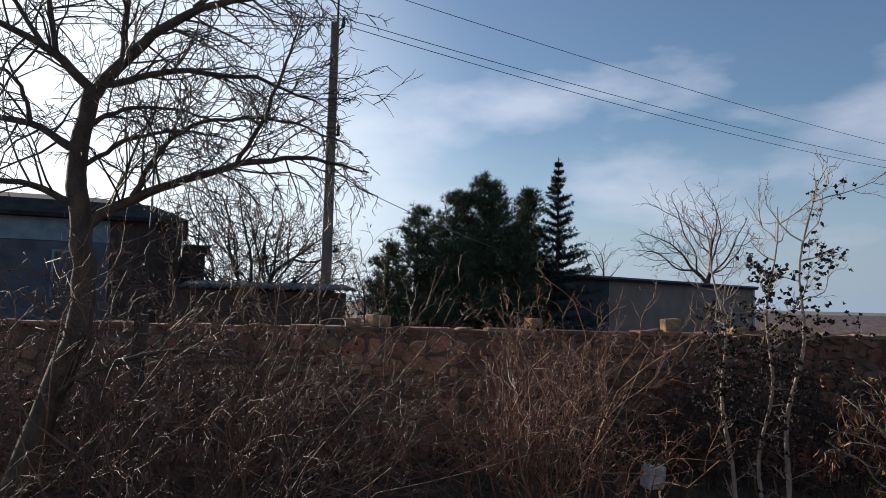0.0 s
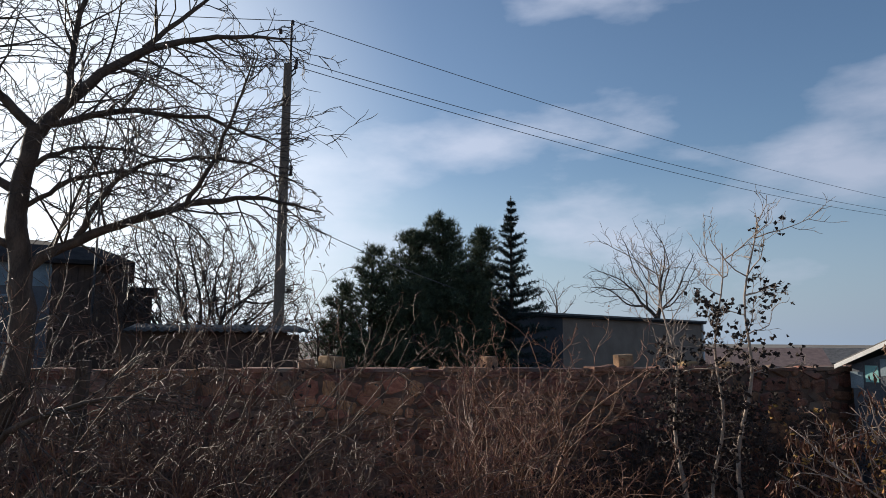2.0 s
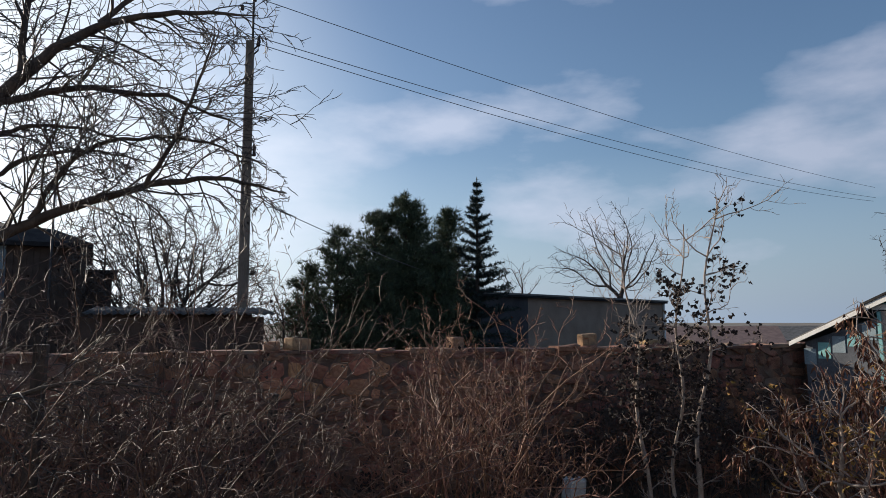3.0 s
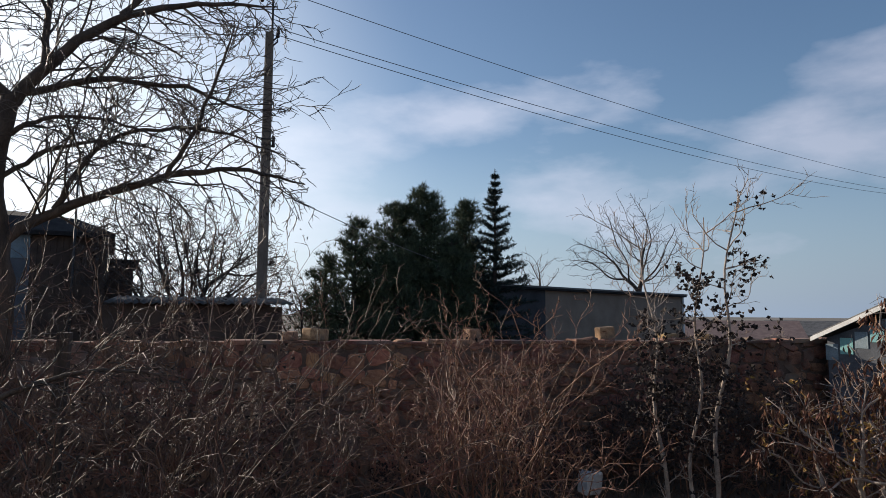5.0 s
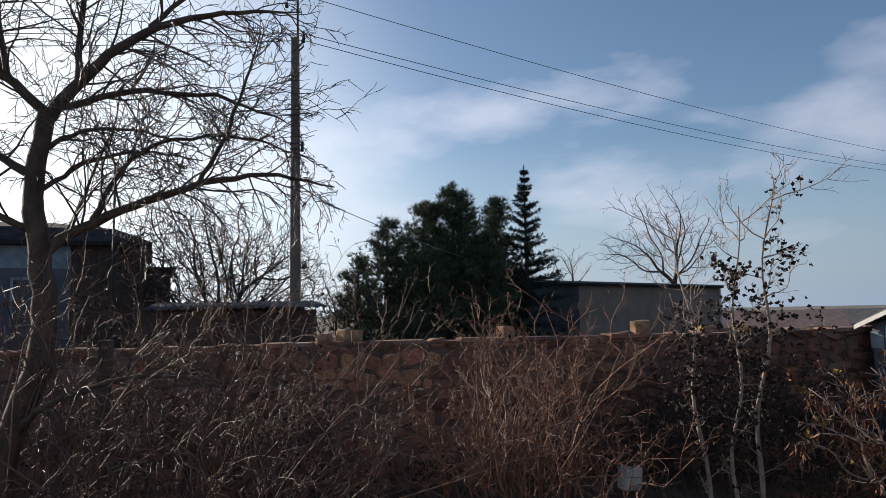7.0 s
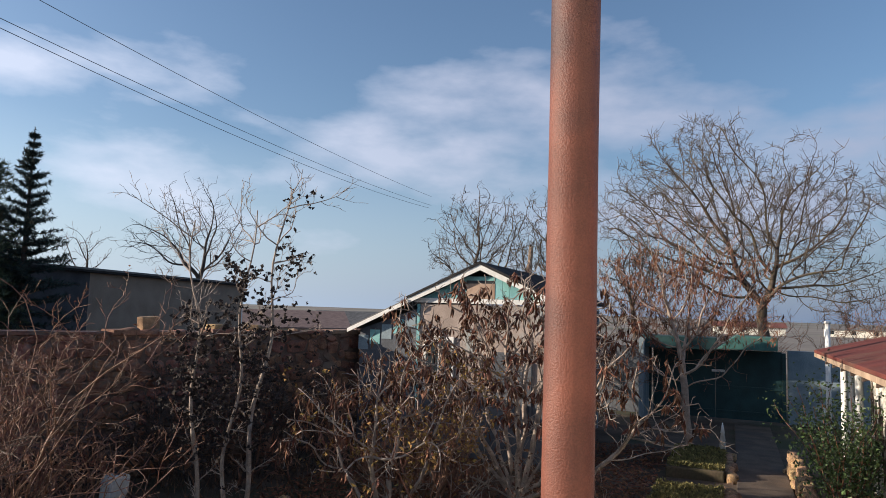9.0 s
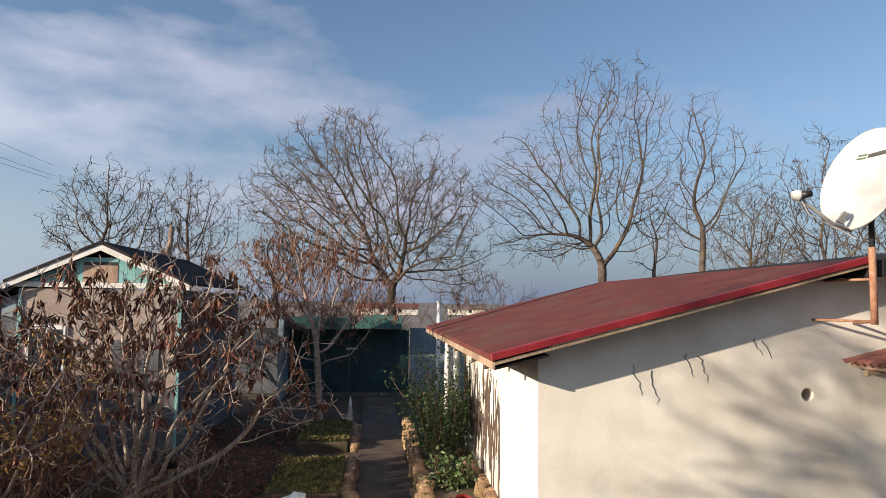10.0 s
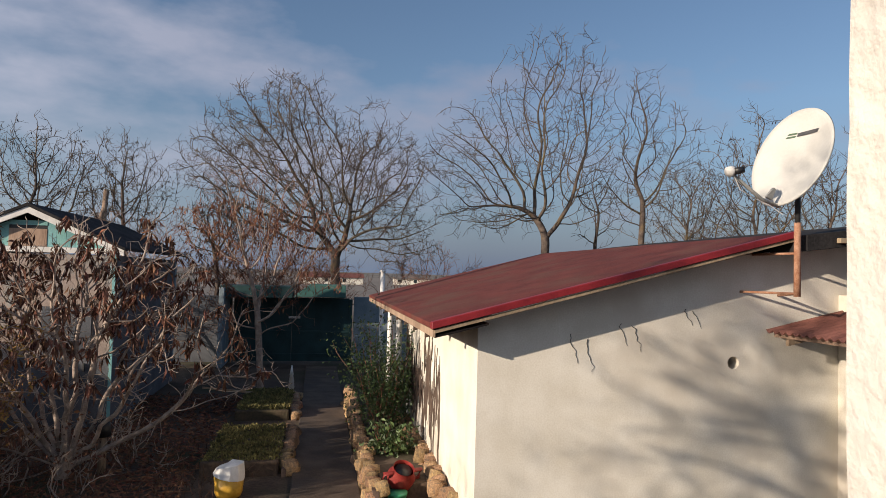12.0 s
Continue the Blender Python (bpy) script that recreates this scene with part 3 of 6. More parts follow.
def outbuilding():
    ob = thing("outbuilding", YARD, "low cream-plastered outbuilding with a dull red sloping roof", "house")
    slope = (RIDGE_Z - EAVE_Z) / (EAVE_V - RIDGE_V)
    zr = lambda v: EAVE_Z + (EAVE_V - v) * slope
    hv, hz, hs = -2.72, 1.99, 0.1
    part("wall", prism([(0, 0), (hv + hs, 0), (hv + hs, zr(hv + hs) - 0.14), (0, zr(0) - 0.14)], "x", 0, 0.3), M_PLASTER, ob, "cream plastered gable wall with hairline cracks")
    part("wall", prism([(hv - hs, 0), (-4.6, 0), (-4.6, RIDGE_Z + 0.01), (RIDGE_V, zr(RIDGE_V) - 0.18), (hv - hs, zr(hv - hs) - 0.14)], "x", 0, 0.3), M_PLASTER, ob)
    part("wall", box(0, 0.3, hv - hs, hv + hs, 0, hz - hs), M_PLASTER, ob)
    part("wall", prism([(hv - hs, hz + hs), (hv + hs, hz + hs), (hv + hs, zr(hv + hs) - 0.14), (hv - hs, zr(hv - hs) - 0.14)], "x", 0, 0.3), M_PLASTER, ob)
    bm = bmesh.new()
    rim, back, edge = [], [], []
    for k in range(32):
        a = 2 * math.pi * k / 32
        c, d = math.cos(a), math.sin(a)
        q = hs / max(abs(c), abs(d))
        rim.append(bm.verts.new((0, hv + 0.066 * c, hz + 0.066 * d)))
        back.append(bm.verts.new((0.24, hv + 0.066 * c, hz + 0.066 * d)))
        edge.append(bm.verts.new((0, hv + q * c, hz + q * d)))
    for k in range(32):
        j = (k + 1) % 32
        bm.faces.new((edge[k], edge[j], rim[j], rim[k]))
        bm.faces.new((rim[k], rim[j], back[j], back[k]))
    bm.faces.new(back)
    part("vent_hole", bm, M_PLASTER, ob, "round open vent hole in the wall")
    part("wall", box(0.3, 5.3, -0.3, 0, 0, zr(0) - 0.16, 0.004), M_PLASTER, ob)
    # blue-grey instead of cream carries the shade under the veranda roof
    part("wall", box(5.3, LONG - 0.2, -1.5, -1.2, 0, zr(-1.2) - 0.16, 0.004), M_BLUEGREY, ob, "veranda wall, shade put into its blue-grey colour")
    t = 0.05
    part("roof", prism([(EAVE_V, EAVE_Z), (RIDGE_V, RIDGE_Z), (RIDGE_V, RIDGE_Z - t), (EAVE_V, EAVE_Z - t)], "x", -OVER, LONG, 0.006), M_ROOF, ob, "dull red roll-roofed slope")
    part("verge_trim", prism([(EAVE_V + 0.01, EAVE_Z + 0.018), (RIDGE_V, RIDGE_Z + 0.018), (RIDGE_V, RIDGE_Z - 0.05), (EAVE_V + 0.01, EAVE_Z - 0.05)], "x", -OVER - 0.03, -OVER + 0.07, 0.006), M_RED, ob, "bright red rounded verge trim")
    part("fascia_board", prism([(EAVE_V - 0.02, EAVE_Z - 0.053), (RIDGE_V, RIDGE_Z - 0.053), (RIDGE_V, RIDGE_Z - 0.085), (EAVE_V - 0.02, EAVE_Z - 0.085)], "x", -OVER - 0.012, -OVER + 0.02), M_WOOD, ob, "pale weathered board under the verge")
    part("eave_board", box(-OVER, LONG, EAVE_V - 0.03, EAVE_V - 0.002, EAVE_Z - 0.12, EAVE_Z - 0.052, 0.004), M_WOOD, ob)
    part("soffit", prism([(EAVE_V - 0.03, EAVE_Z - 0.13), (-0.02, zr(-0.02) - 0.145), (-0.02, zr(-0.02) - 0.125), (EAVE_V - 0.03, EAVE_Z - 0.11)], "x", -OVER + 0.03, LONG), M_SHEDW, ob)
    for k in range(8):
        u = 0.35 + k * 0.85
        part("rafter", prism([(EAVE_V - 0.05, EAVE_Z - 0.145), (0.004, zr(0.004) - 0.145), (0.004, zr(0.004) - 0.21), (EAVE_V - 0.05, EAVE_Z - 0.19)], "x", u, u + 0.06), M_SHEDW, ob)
    part("rear_roof", prism([(RIDGE_V + 0.02, RIDGE_Z - 0.03), (-5.6, RIDGE_Z + 0.3), (-5.6, RIDGE_Z + 0.14), (RIDGE_V + 0.02, RIDGE_Z - 0.19)], "x", -0.56, LONG, 0.004), M_DARKROOF, ob, "dark tar-papered rear roof")
    part("rear_plank", box(-0.62, -0.565, -4.4, -3.45, 3.235, 3.285, 0.004), M_WOOD, ob)
    for u in (5.45, 6.05, 6.9):
        s = Shape()
        s.tube([(u, 0.12, 0), (u, 0.12, zr(0.12) - 0.12)], [0.06, 0.055], 12)
        link("veranda_post", s.mesh("veranda_post"), M_WHITEWOOD, ob)
    rng = np.random.default_rng(4)
    for (v, z0, z1) in ((-0.93, 2.27, 1.98), (-1.1, 2.22, 1.9), (-1.45, 2.38, 2.16), (-1.6, 2.36, 2.1), (-2.16, 2.54, 2.37), (-2.26, 2.52, 2.34)):
        n = 7
        pts = [(-0.004, v - 0.09 * i / n + rng.normal(0, 0.012), z0 + (z1 - z0) * i / n) for i in range(n + 1)]
        s = Shape()
        s.tube(pts, np.linspace(0.0042, 0.0015, n + 1), 4)
        link("wall_crack", s.mesh("wall_crack"), M_IRON, ob)
    # cream pier and box at the far end of the wall
    part("pier", box(-0.22, 0, -4.5, -3.95, 0, 2.72, 0.01), M_PLASTER, ob, "projecting cream plastered pier")
    part("meter_box", box(-0.3, -0.221, -4.2, -4.02, 2.5, 2.78, 0.008), M_WHITEPL, ob)
    # thin dark wavy streaks down the side wall
    for k in range(56):
        u = 1.9 + 3.35 * (k + rng.random()) / 56
        z0, L = rng.uniform(1.3, 2.08), rng.uniform(0.3, 1.1)
        n = 9
        pts = [(u + 0.02 * math.sin(i * 1.3 + k) + rng.normal(0, 0.008), 0.003, z0 - L * i / n) for i in range(n + 1)]
        s = Shape()
        s.tube(pts, 0.012 * np.sin(np.linspace(0.25, 2.9, n + 1)) * rng.uniform(0.6, 1.4) + 0.003, 4)
        link("wall_streak", s.mesh("wall_streak"), M_SHEDW, ob)
    return ob


outbuilding()


def awning():
    ob = thing("awning", YARD, "small brown-red corrugated awning on wooden battens beside the cream wall", "awning")
    bm = bmesh.new()
    W, n = 2.6, 156
    rows = []
    for (v, z) in ((-3.05, 2.33), (-4.7, 2.72)):
        rows.append([bm.verts.new((-0.06 - W * i / n, v, z + 0.016 * math.cos(2 * math.pi * (W * i / n) / 0.1))) for i in range(n + 1)])
    for i in range(n):
        bm.faces.new((rows[0][i], rows[0][i + 1], rows[1][i + 1], rows[1][i]))
    sheet = part("sheet", bm, M_ONDU, ob, smooth=True)
    md = sheet.modifiers.new("thick", "SOLIDIFY")
    md.thickness = 0.006
    part("batten", box(-2.6, -0.08, -3.20, -3.13, 2.27, 2.325, 0.004), M_WOOD, ob, "pale wooden batten under the eave")
    part("batten", box(-2.6, -0.08, -4.4, -4.33, 2.56, 2.615, 0.004), M_WOOD, ob)
    for u in (-0.3, -1.3, -2.4):
        part("rafter", prism([(-3.1, 2.265), (-4.7, 2.645), (-4.7, 2.585), (-3.1, 2.205)], "x", u - 0.05, u), M_WOOD, ob)
    part("post", box(-2.5, -2.42, -4.55, -4.47, 0, 2.6, 0.006), M_WOOD, ob)
    part("post", box(-2.5, -2.42, -3.24, -3.16, 0, 2.23, 0.006), M_WOOD, ob)


awning()


def satellite_dish():
    """An offset dish on a rusty wall bracket."""
    base = YARD @ Matrix.Translation((-0.55, -3.03, 2.70))
    ob = thing("satellite_dish", base, "large white oval satellite dish on a rusty wall-mounted pole", "satellite dish")
    s = Shape()
    s.tube([(0, 0, 0), (0, 0, 0.72)], [0.032, 0.032], 12, True)
    link("pole", s.mesh("pole"), M_RUSTL, ob, "rusty welded pole")
    s = Shape()
    s.tube([(0, 0, 0.7), (0, 0, 1.15)], [0.026, 0.026], 12, True)
    link("mast", s.mesh("mast"), M_IRON, ob, "dark upper mast")
    for a, b in (((0, 0, 0.03), (0.55, 0.24, 0.03)), ((0, 0, 0.03), (0.55, -0.2, 0.0)), ((0, 0, 0.42), (0.55, 0.1, 0.42))):
        s = Shape()
        s.tube([a, b], [0.014, 0.014], 6, True)
        link("bracket_arm", s.mesh("bracket_arm"), M_RUSTL, ob)
    # reflector faces the low sun side, tipped up
    face = Matrix.Translation((-0.02, 0.10, 1.36)) @ Euler((0, 0, radians(-168))).to_matrix().to_4x4() @ Matrix.Rotation(radians(-20), 4, "X")
    bm = bmesh.new()
    nr, ns = 10, 48
    prev = [bm.verts.new((0, 0.085, 0))]
    for i in range(1, nr + 1):
        r = i / nr
        cur = [bm.verts.new((0.44 * r * math.cos(2 * math.pi * k / ns), 0.085 * (1 - r * r), 0.52 * r * math.sin(2 * math.pi * k / ns))) for k in range(ns)]
        for k in range(ns):
            j = (k + 1) % ns
            bm.faces.new((prev[0], cur[k], cur[j]) if len(prev) == 1 else (prev[k], cur[k], cur[j], prev[j]))
        prev = cur
    cur = [bm.verts.new((v.co.x * 1.012, v.co.y + 0.014, v.co.z * 1.012)) for v in prev]
    for k in range(ns):
        j = (k + 1) % ns
        bm.faces.new((prev[k], cur[k], cur[j], prev[j]))
    refl = part("reflector", bm, M_DISH, ob, "white enamelled oval reflector", face, True)
    md = refl.modifiers.new("thick", "SOLIDIFY")
    md.thickness = 0.004
    # the maker's mark as plain shapes
    yb = lambda x, z: 0.085 * (1 - (x / 0.44) ** 2 - (z / 0.52) ** 2) - 0.006
    def mark(x0, x1, z0, z1, m_, tilt=0.0):
        b = bmesh.new()
        vs = [b.verts.new((x, yb(x, z), z)) for x, z in ((x0, z0), (x1, z0), (x1 + tilt, z1), (x0 + tilt, z1))]
        b.faces.new(vs)
        part("printed_mark", b, m_, refl)
    mark(-0.17, -0.075, 0.245, 0.262, M_PRINTR, 0.02)
    mark(-0.155, -0.06, 0.275, 0.292, M_PRINTR, 0.02)
    mark(-0.05, 0.19, 0.25, 0.285, M_LETTER, 0.012)
    # feed arm and receiver head
    s = Shape()
    s.tube([(0, 0.03, -0.52), (0, -0.2, -0.54), (0, -0.62, -0.47)], [0.018, 0.018, 0.016], 8, True)
    link("feed_arm", s.mesh("feed_arm"), M_GREYPL, ob, "grey feed arm", face)
    part("arm_fin", prism([(-0.08, -0.50), (-0.16, -0.50), (-0.10, -0.38), (-0.07, -0.38)], "x", -0.012, 0.012), M_GREYPL, ob, "", face @ Matrix.Rotation(0, 4, "Z"))
    s = Shape()
    s.tube([(0, -0.66, -0.47), (0, -0.60, -0.42)], [0.05, 0.04], 14, True)
    link("receiver_head", s.mesh("receiver_head"), M_WHITEPL, ob, "", face)
    s = Shape()
    s.tube([(0.03, -0.62, -0.45), (0.07, -0.56, -0.41)], [0.035, 0.03], 12, True)
    s.tube([(-0.02, -0.6, -0.44), (0.02, -0.52, -0.39)], [0.03, 0.028], 12, True)
    link("receiver_body", s.mesh("receiver_body"), M_BLACK, ob, "black receiver body", face)
    s = Shape()
    pts = [(0.02, -0.6, -0.49), (0.03, -0.5, -0.58), (0.02, -0.3, -0.58), (0.01, -0.1, -0.56), (0.06, 0.05, -0.6)]
    s.tube(pts, [0.005] * 5, 5)
    link("cable", s.mesh("cable"), M_WHITEPL, ob, "", face)


satellite_dish()


# ---- teal summer house ----
def summer_house():
    ob = thing("summer_house", YARD, "small old summer house with teal boarded gable and dark roof", "house")
    U, A, L, D = 6.26, 6.40, 5.2, 6.26 + 5.2
    zr = lambda v: 3.79 - abs(v - A) * 0.45
    part("wall", box(U, U + 0.2, 5.05, 7.75, 0, 3.0, 0.004), M_PINK, ob, "faded pinkish plaster front")
    part("wall", box(U + 0.2, D, 5.05, 5.25, 0, 3.0), M_SHADEWALL, ob, "dark blue side wall, shade put into its colour")
    part("wall", box(U + 0.2, D, 7.55, 7.75, 0, 3.0), M_BLUEGREY, ob)
    part("wall", box(D, D + 0.2, 5.05, 7.75, 0, 3.0), M_BLUEGREY, ob)
    # vertical gable boards
    v = 5.08
    while v < 7.7:
        w = 0.15
        if not (6.2 < v + w / 2 < 6.68):
            top0, top1 = zr(v) - 0.1, zr(v + w - 0.006) - 0.1
            part("gable_board", prism([(v, 3.12), (v + w - 0.006, 3.12), (v + w - 0.006, max(top1, 3.13)), (v, max(top0, 3.13))], "x", U - 0.012, U + 0.02), M_TEAL, ob)
        v += w
    part("loft_hatch", box(U - 0.02, U + 0.02, 6.127, 6.727, 3.12, 3.42, 0.004), M_WOOD, ob, "bare wooden loft hatch")
    # solid black strip stands for the dark inside of the loft slot
    part("dark_slot_strip", box(U - 0.01, U + 0.02, 6.127, 6.727, 3.42, 3.48), M_BLACK, ob)
    part("loft_lintel", box(U - 0.02, U + 0.02, 6.127, 6.727, 3.48, 3.56), M_TEAL, ob)
    part("tie_beam", box(U - 0.05, U + 0.03, 4.95, 7.85, 3.02, 3.115, 0.005), M_WHITEWOOD, ob, "white painted tie beam")
    for sgn, e in ((-1, 4.85), (1, 7.95)):
        pr = [(A, 3.80), (e, zr(e) + 0.01), (e, zr(e) - 0.10), (A, 3.68)]
        part("barge_board", prism(pr, "x", U - 0.16, U - 0.12), M_WHITEWOOD, ob, "white barge board")
        part("roof", prism([(A, 3.85), (e + sgn * 0.03, zr(e) + 0.04), (e + sgn * 0.03, zr(e) - 0.01), (A, 3.79)], "x", U - 0.18, D + 0.3, 0.004), M_DARKROOF, ob, "dark tar-papered roof slope")
    # lean-to at the side
    zl = lambda v: 3.06 - (v - 7.9) * 0.44
    part("lean_to_roof", prism([(7.93, 3.11), (9.3, zl(9.3) + 0.03), (9.3, zl(9.3) - 0.02), (7.93, 3.06)], "x", U - 0.15, D - 0.5, 0.004), M_SLATE, ob, "grey lean-to roof")
    part("lean_to_edge", prism([(7.93, 3.07), (9.32, zl(9.32) + 0.0), (9.32, zl(9.32) - 0.08), (7.93, 2.99)], "x", U - 0.19, U - 0.151), M_WHITEWOOD, ob)
    part("lean_to_wall", prism([(7.76, 0), (9.1, 0), (9.1, zl(9.1) - 0.1), (7.76, 2.9)], "x", U, U + 0.08), M_SHADEWALL, ob, "blue-grey lean-to front, shade put into its colour")
    part("lean_to_wall", box(U + 0.08, D - 0.6, 9.02, 9.1, 0, 2.3), M_BLUEGREY, ob)
    # glazed band and boards of the lean-to
    for k in range(5):
        v0 = 7.82 + k * 0.27
        zt = zl(v0 + 0.25) - 0.2
        pane = part("lean_to_pane", box(U - 0.012, U - 0.002, v0, v0 + 0.23, zt - 0.30, zt), M_TEAL if k % 2 else M_BLUEGREY, ob)
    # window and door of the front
    # added flat dark band stands for the shrubs' shade low on the front
    part("shade_band", box(U - 0.014, U - 0.003, 5.06, 7.74, 0, 1.22), M_SHADEWALL, ob, "dark blue band standing for shade on the lower wall")
    win = part("window_frame", box(U - 0.05, U - 0.004, 6.95, 7.6, 1.25, 2.35, 0.006), M_WHITEWOOD, ob, "white window frame")
    for k in range(2):
        part("pane", box(U - 0.056, U - 0.052, 7.0 + k * 0.29, 7.26 + k * 0.29, 1.32, 2.28), M_GLASS, win)
    # door takes the same shade in its colour
    door = part("door", box(U - 0.045, U - 0.004, 5.35, 6.15, 0.05, 2.1, 0.006), M_SHADEWALL, ob, "plank door, dark blue to carry the shade on the front")
    part("door_handle", box(U - 0.09, U - 0.046, 5.42, 5.45, 1.0, 1.14, 0.004), M_IRON, door)
    for k in range(3):
        part("corner_post", box(U - 0.03, U + 0.0, 5.0 + k * 0.02, 5.05 + k * 0.02, 0, 3.0) if k == 0 else box(U - 0.03, U, 7.72 - k * 0.001, 7.78, 0, 3.0 - k * 0.01), M_TEAL, ob) if k < 2 else None


summer_house()


# ---- the end of the path: teal gate, white wall ----
def yard_gate():
    m = YARD @ Matrix.Translation((15.3, 0, 0))
    ob = thing("yard_gate", m, "dark teal sheet-metal double gate at the path's end, shade put into its colour", "gate")
    for k in range(2):
        a = 0.55 + k * 1.75
        leaf = part("gate_leaf", box(-0.03, 0.03, a, a + 1.745, 0.03, 2.0, 0.004), M_SHADETEAL, ob)
        part("rail", box(-0.06, -0.031, a, a + 1.7, 0.9, 0.97, 0.004), M_SHADETEAL, leaf)
        part("rail", box(-0.06, -0.031, a, a + 1.7, 0.2, 0.27, 0.004), M_SHADETEAL, leaf)
    # wall added only to keep the low sun off the gate
    part("sun_block_wall", box(-1.5, 0.0, 4.16, 4.3, 0, 2.3, 0.01), M_BLUEGREY, ob)
    # deep canopy: lit end in lighter teal, shaded rest near-black
    part("lintel", prism([(0.72, 2.06), (0.72, 2.42), (1.75, 2.44), (2.25, 2.06)], "x", -1.3, 0.3, 0.01), M_LITTEAL, ob, "lit end of the teal canopy over the gate, lightened by colour")
    part("lintel", box(-1.25, 0.3, 2.26, 4.3, 2.02, 2.36, 0.015), M_SHADETEAL, ob)
    part("latch_plate", box(-0.07, -0.03, 2.05, 2.4, 1.35, 1.42, 0.004), M_WHITEPL, ob)
    for v in (0.45, 4.1):
        part("gate_post", box(-0.08, 0.08, v, v + 0.1, 0, 1.97, 0.006), M_SHADETEAL, ob)
    # blue-grey colour holds the shade on this white wall
    w = part("wall_gate", box(-0.1, 0.15, -1.6, 0.4, 0, 2.05, 0.01), M_BLUEGREY, None, m=m)
    tagged(w, "grey-white plastered wall piece beside the gate, shade put into its colour", "wall", kind="structure")
    r = part("wall_yard", box(-0.1, 0.15, 4.31, 12.0, 0, 2.0, 0.01), M_SHADEWALL, None, m=m)
    tagged(r, "grey yard wall behind the garden, shade put into its colour", "wall", kind="structure")


yard_gate()


def flue_pipe():
    p = pose(15.51, 5.01, 0)
    ob = thing("flue_pipe", p, "thin white flue pipe above the outbuilding", "pipe")
    s = Shape()
    s.tube([(0, 0, 0), (0, 0, 2.85)], [0.05, 0.05], 12, True)
    link("pipe", s.mesh("pipe"), M_WHITEPL, ob)
    s = Shape()
    s.tube([(0, 0, 2.85), (0, 0, 2.9)], [0.075, 0.06], 12, True)
    link("cowl", s.mesh("cowl"), M_WHITEPL, ob)


flue_pipe()


# ---- stone garden wall, with its field-stones at the end of the file ----
WALL_A, WALL_B = Vector((-12.0, 10.45, 0)), Vector((9.4, 12.3475, 0))
WALL_M = Matrix.Translation(WALL_A) @ Matrix.Rotation(math.atan2(WALL_B.y - WALL_A.y, WALL_B.x - WALL_A.x), 4, "Z")
WALL_L, WALL_H = (WALL_B - WALL_A).length, 2.36
wall_garden = part("wall_garden", box(0, WALL_L, -0.025, 0.4, -0.1, WALL_H - 0.05, 0.02), M_MORTAR, None, m=WALL_M)
tagged(wall_garden, "tall rubble wall of reddish-brown field stones, mostly in shade", "stone wall", kind="structure")


# ---- beyond the wall: barn, dark house, shed ----
def barn():
    a, b = Vector((6.4, 24.8, 0)), Vector((16.3, 32.1, 0))
    m = Matrix.Translation(a) @ Matrix.Rotation(math.atan2(b.y - a.y, b.x - a.x), 4, "Z")
    L, H = (b - a).length, 3.9
    ob = thing("barn", m, "long low grey rendered barn with a flat dark roof edge", "barn")
    part("wall", box(1.2, L, 0, 0.3, 0, H - 0.1), M_BARN, ob, "grey rendered long wall")
    part("wall", box(-3.5, 1.2, -0.004, 0.3, 0, H - 0.1), M_BARND, ob, "dark older wall section")
    part("wall", box(L - 0.3, L, 0.3, 6, 0, H - 0.1), M_BARN, ob)
    part("wall", box(-3.5, L - 0.3, 5.7, 6, 0, H - 0.1), M_BARN, ob)
    part("roof", box(-3.6, L + 0.15, -0.2, 6.2, H - 0.1, H + 0.04, 0.02), M_DARKROOF, ob, "thin dark roof slab")
    part("roof_edge", box(-3.6, L + 0.15, -0.23, -0.2, H - 0.02, H + 0.05), M_SLATE, ob, "pale metal roof edge")
    part("downpipe", box(L - 0.06, L + 0.04, -0.1, -0.01, 0, H - 0.1, 0.02), M_WHITEPL, ob)


barn()


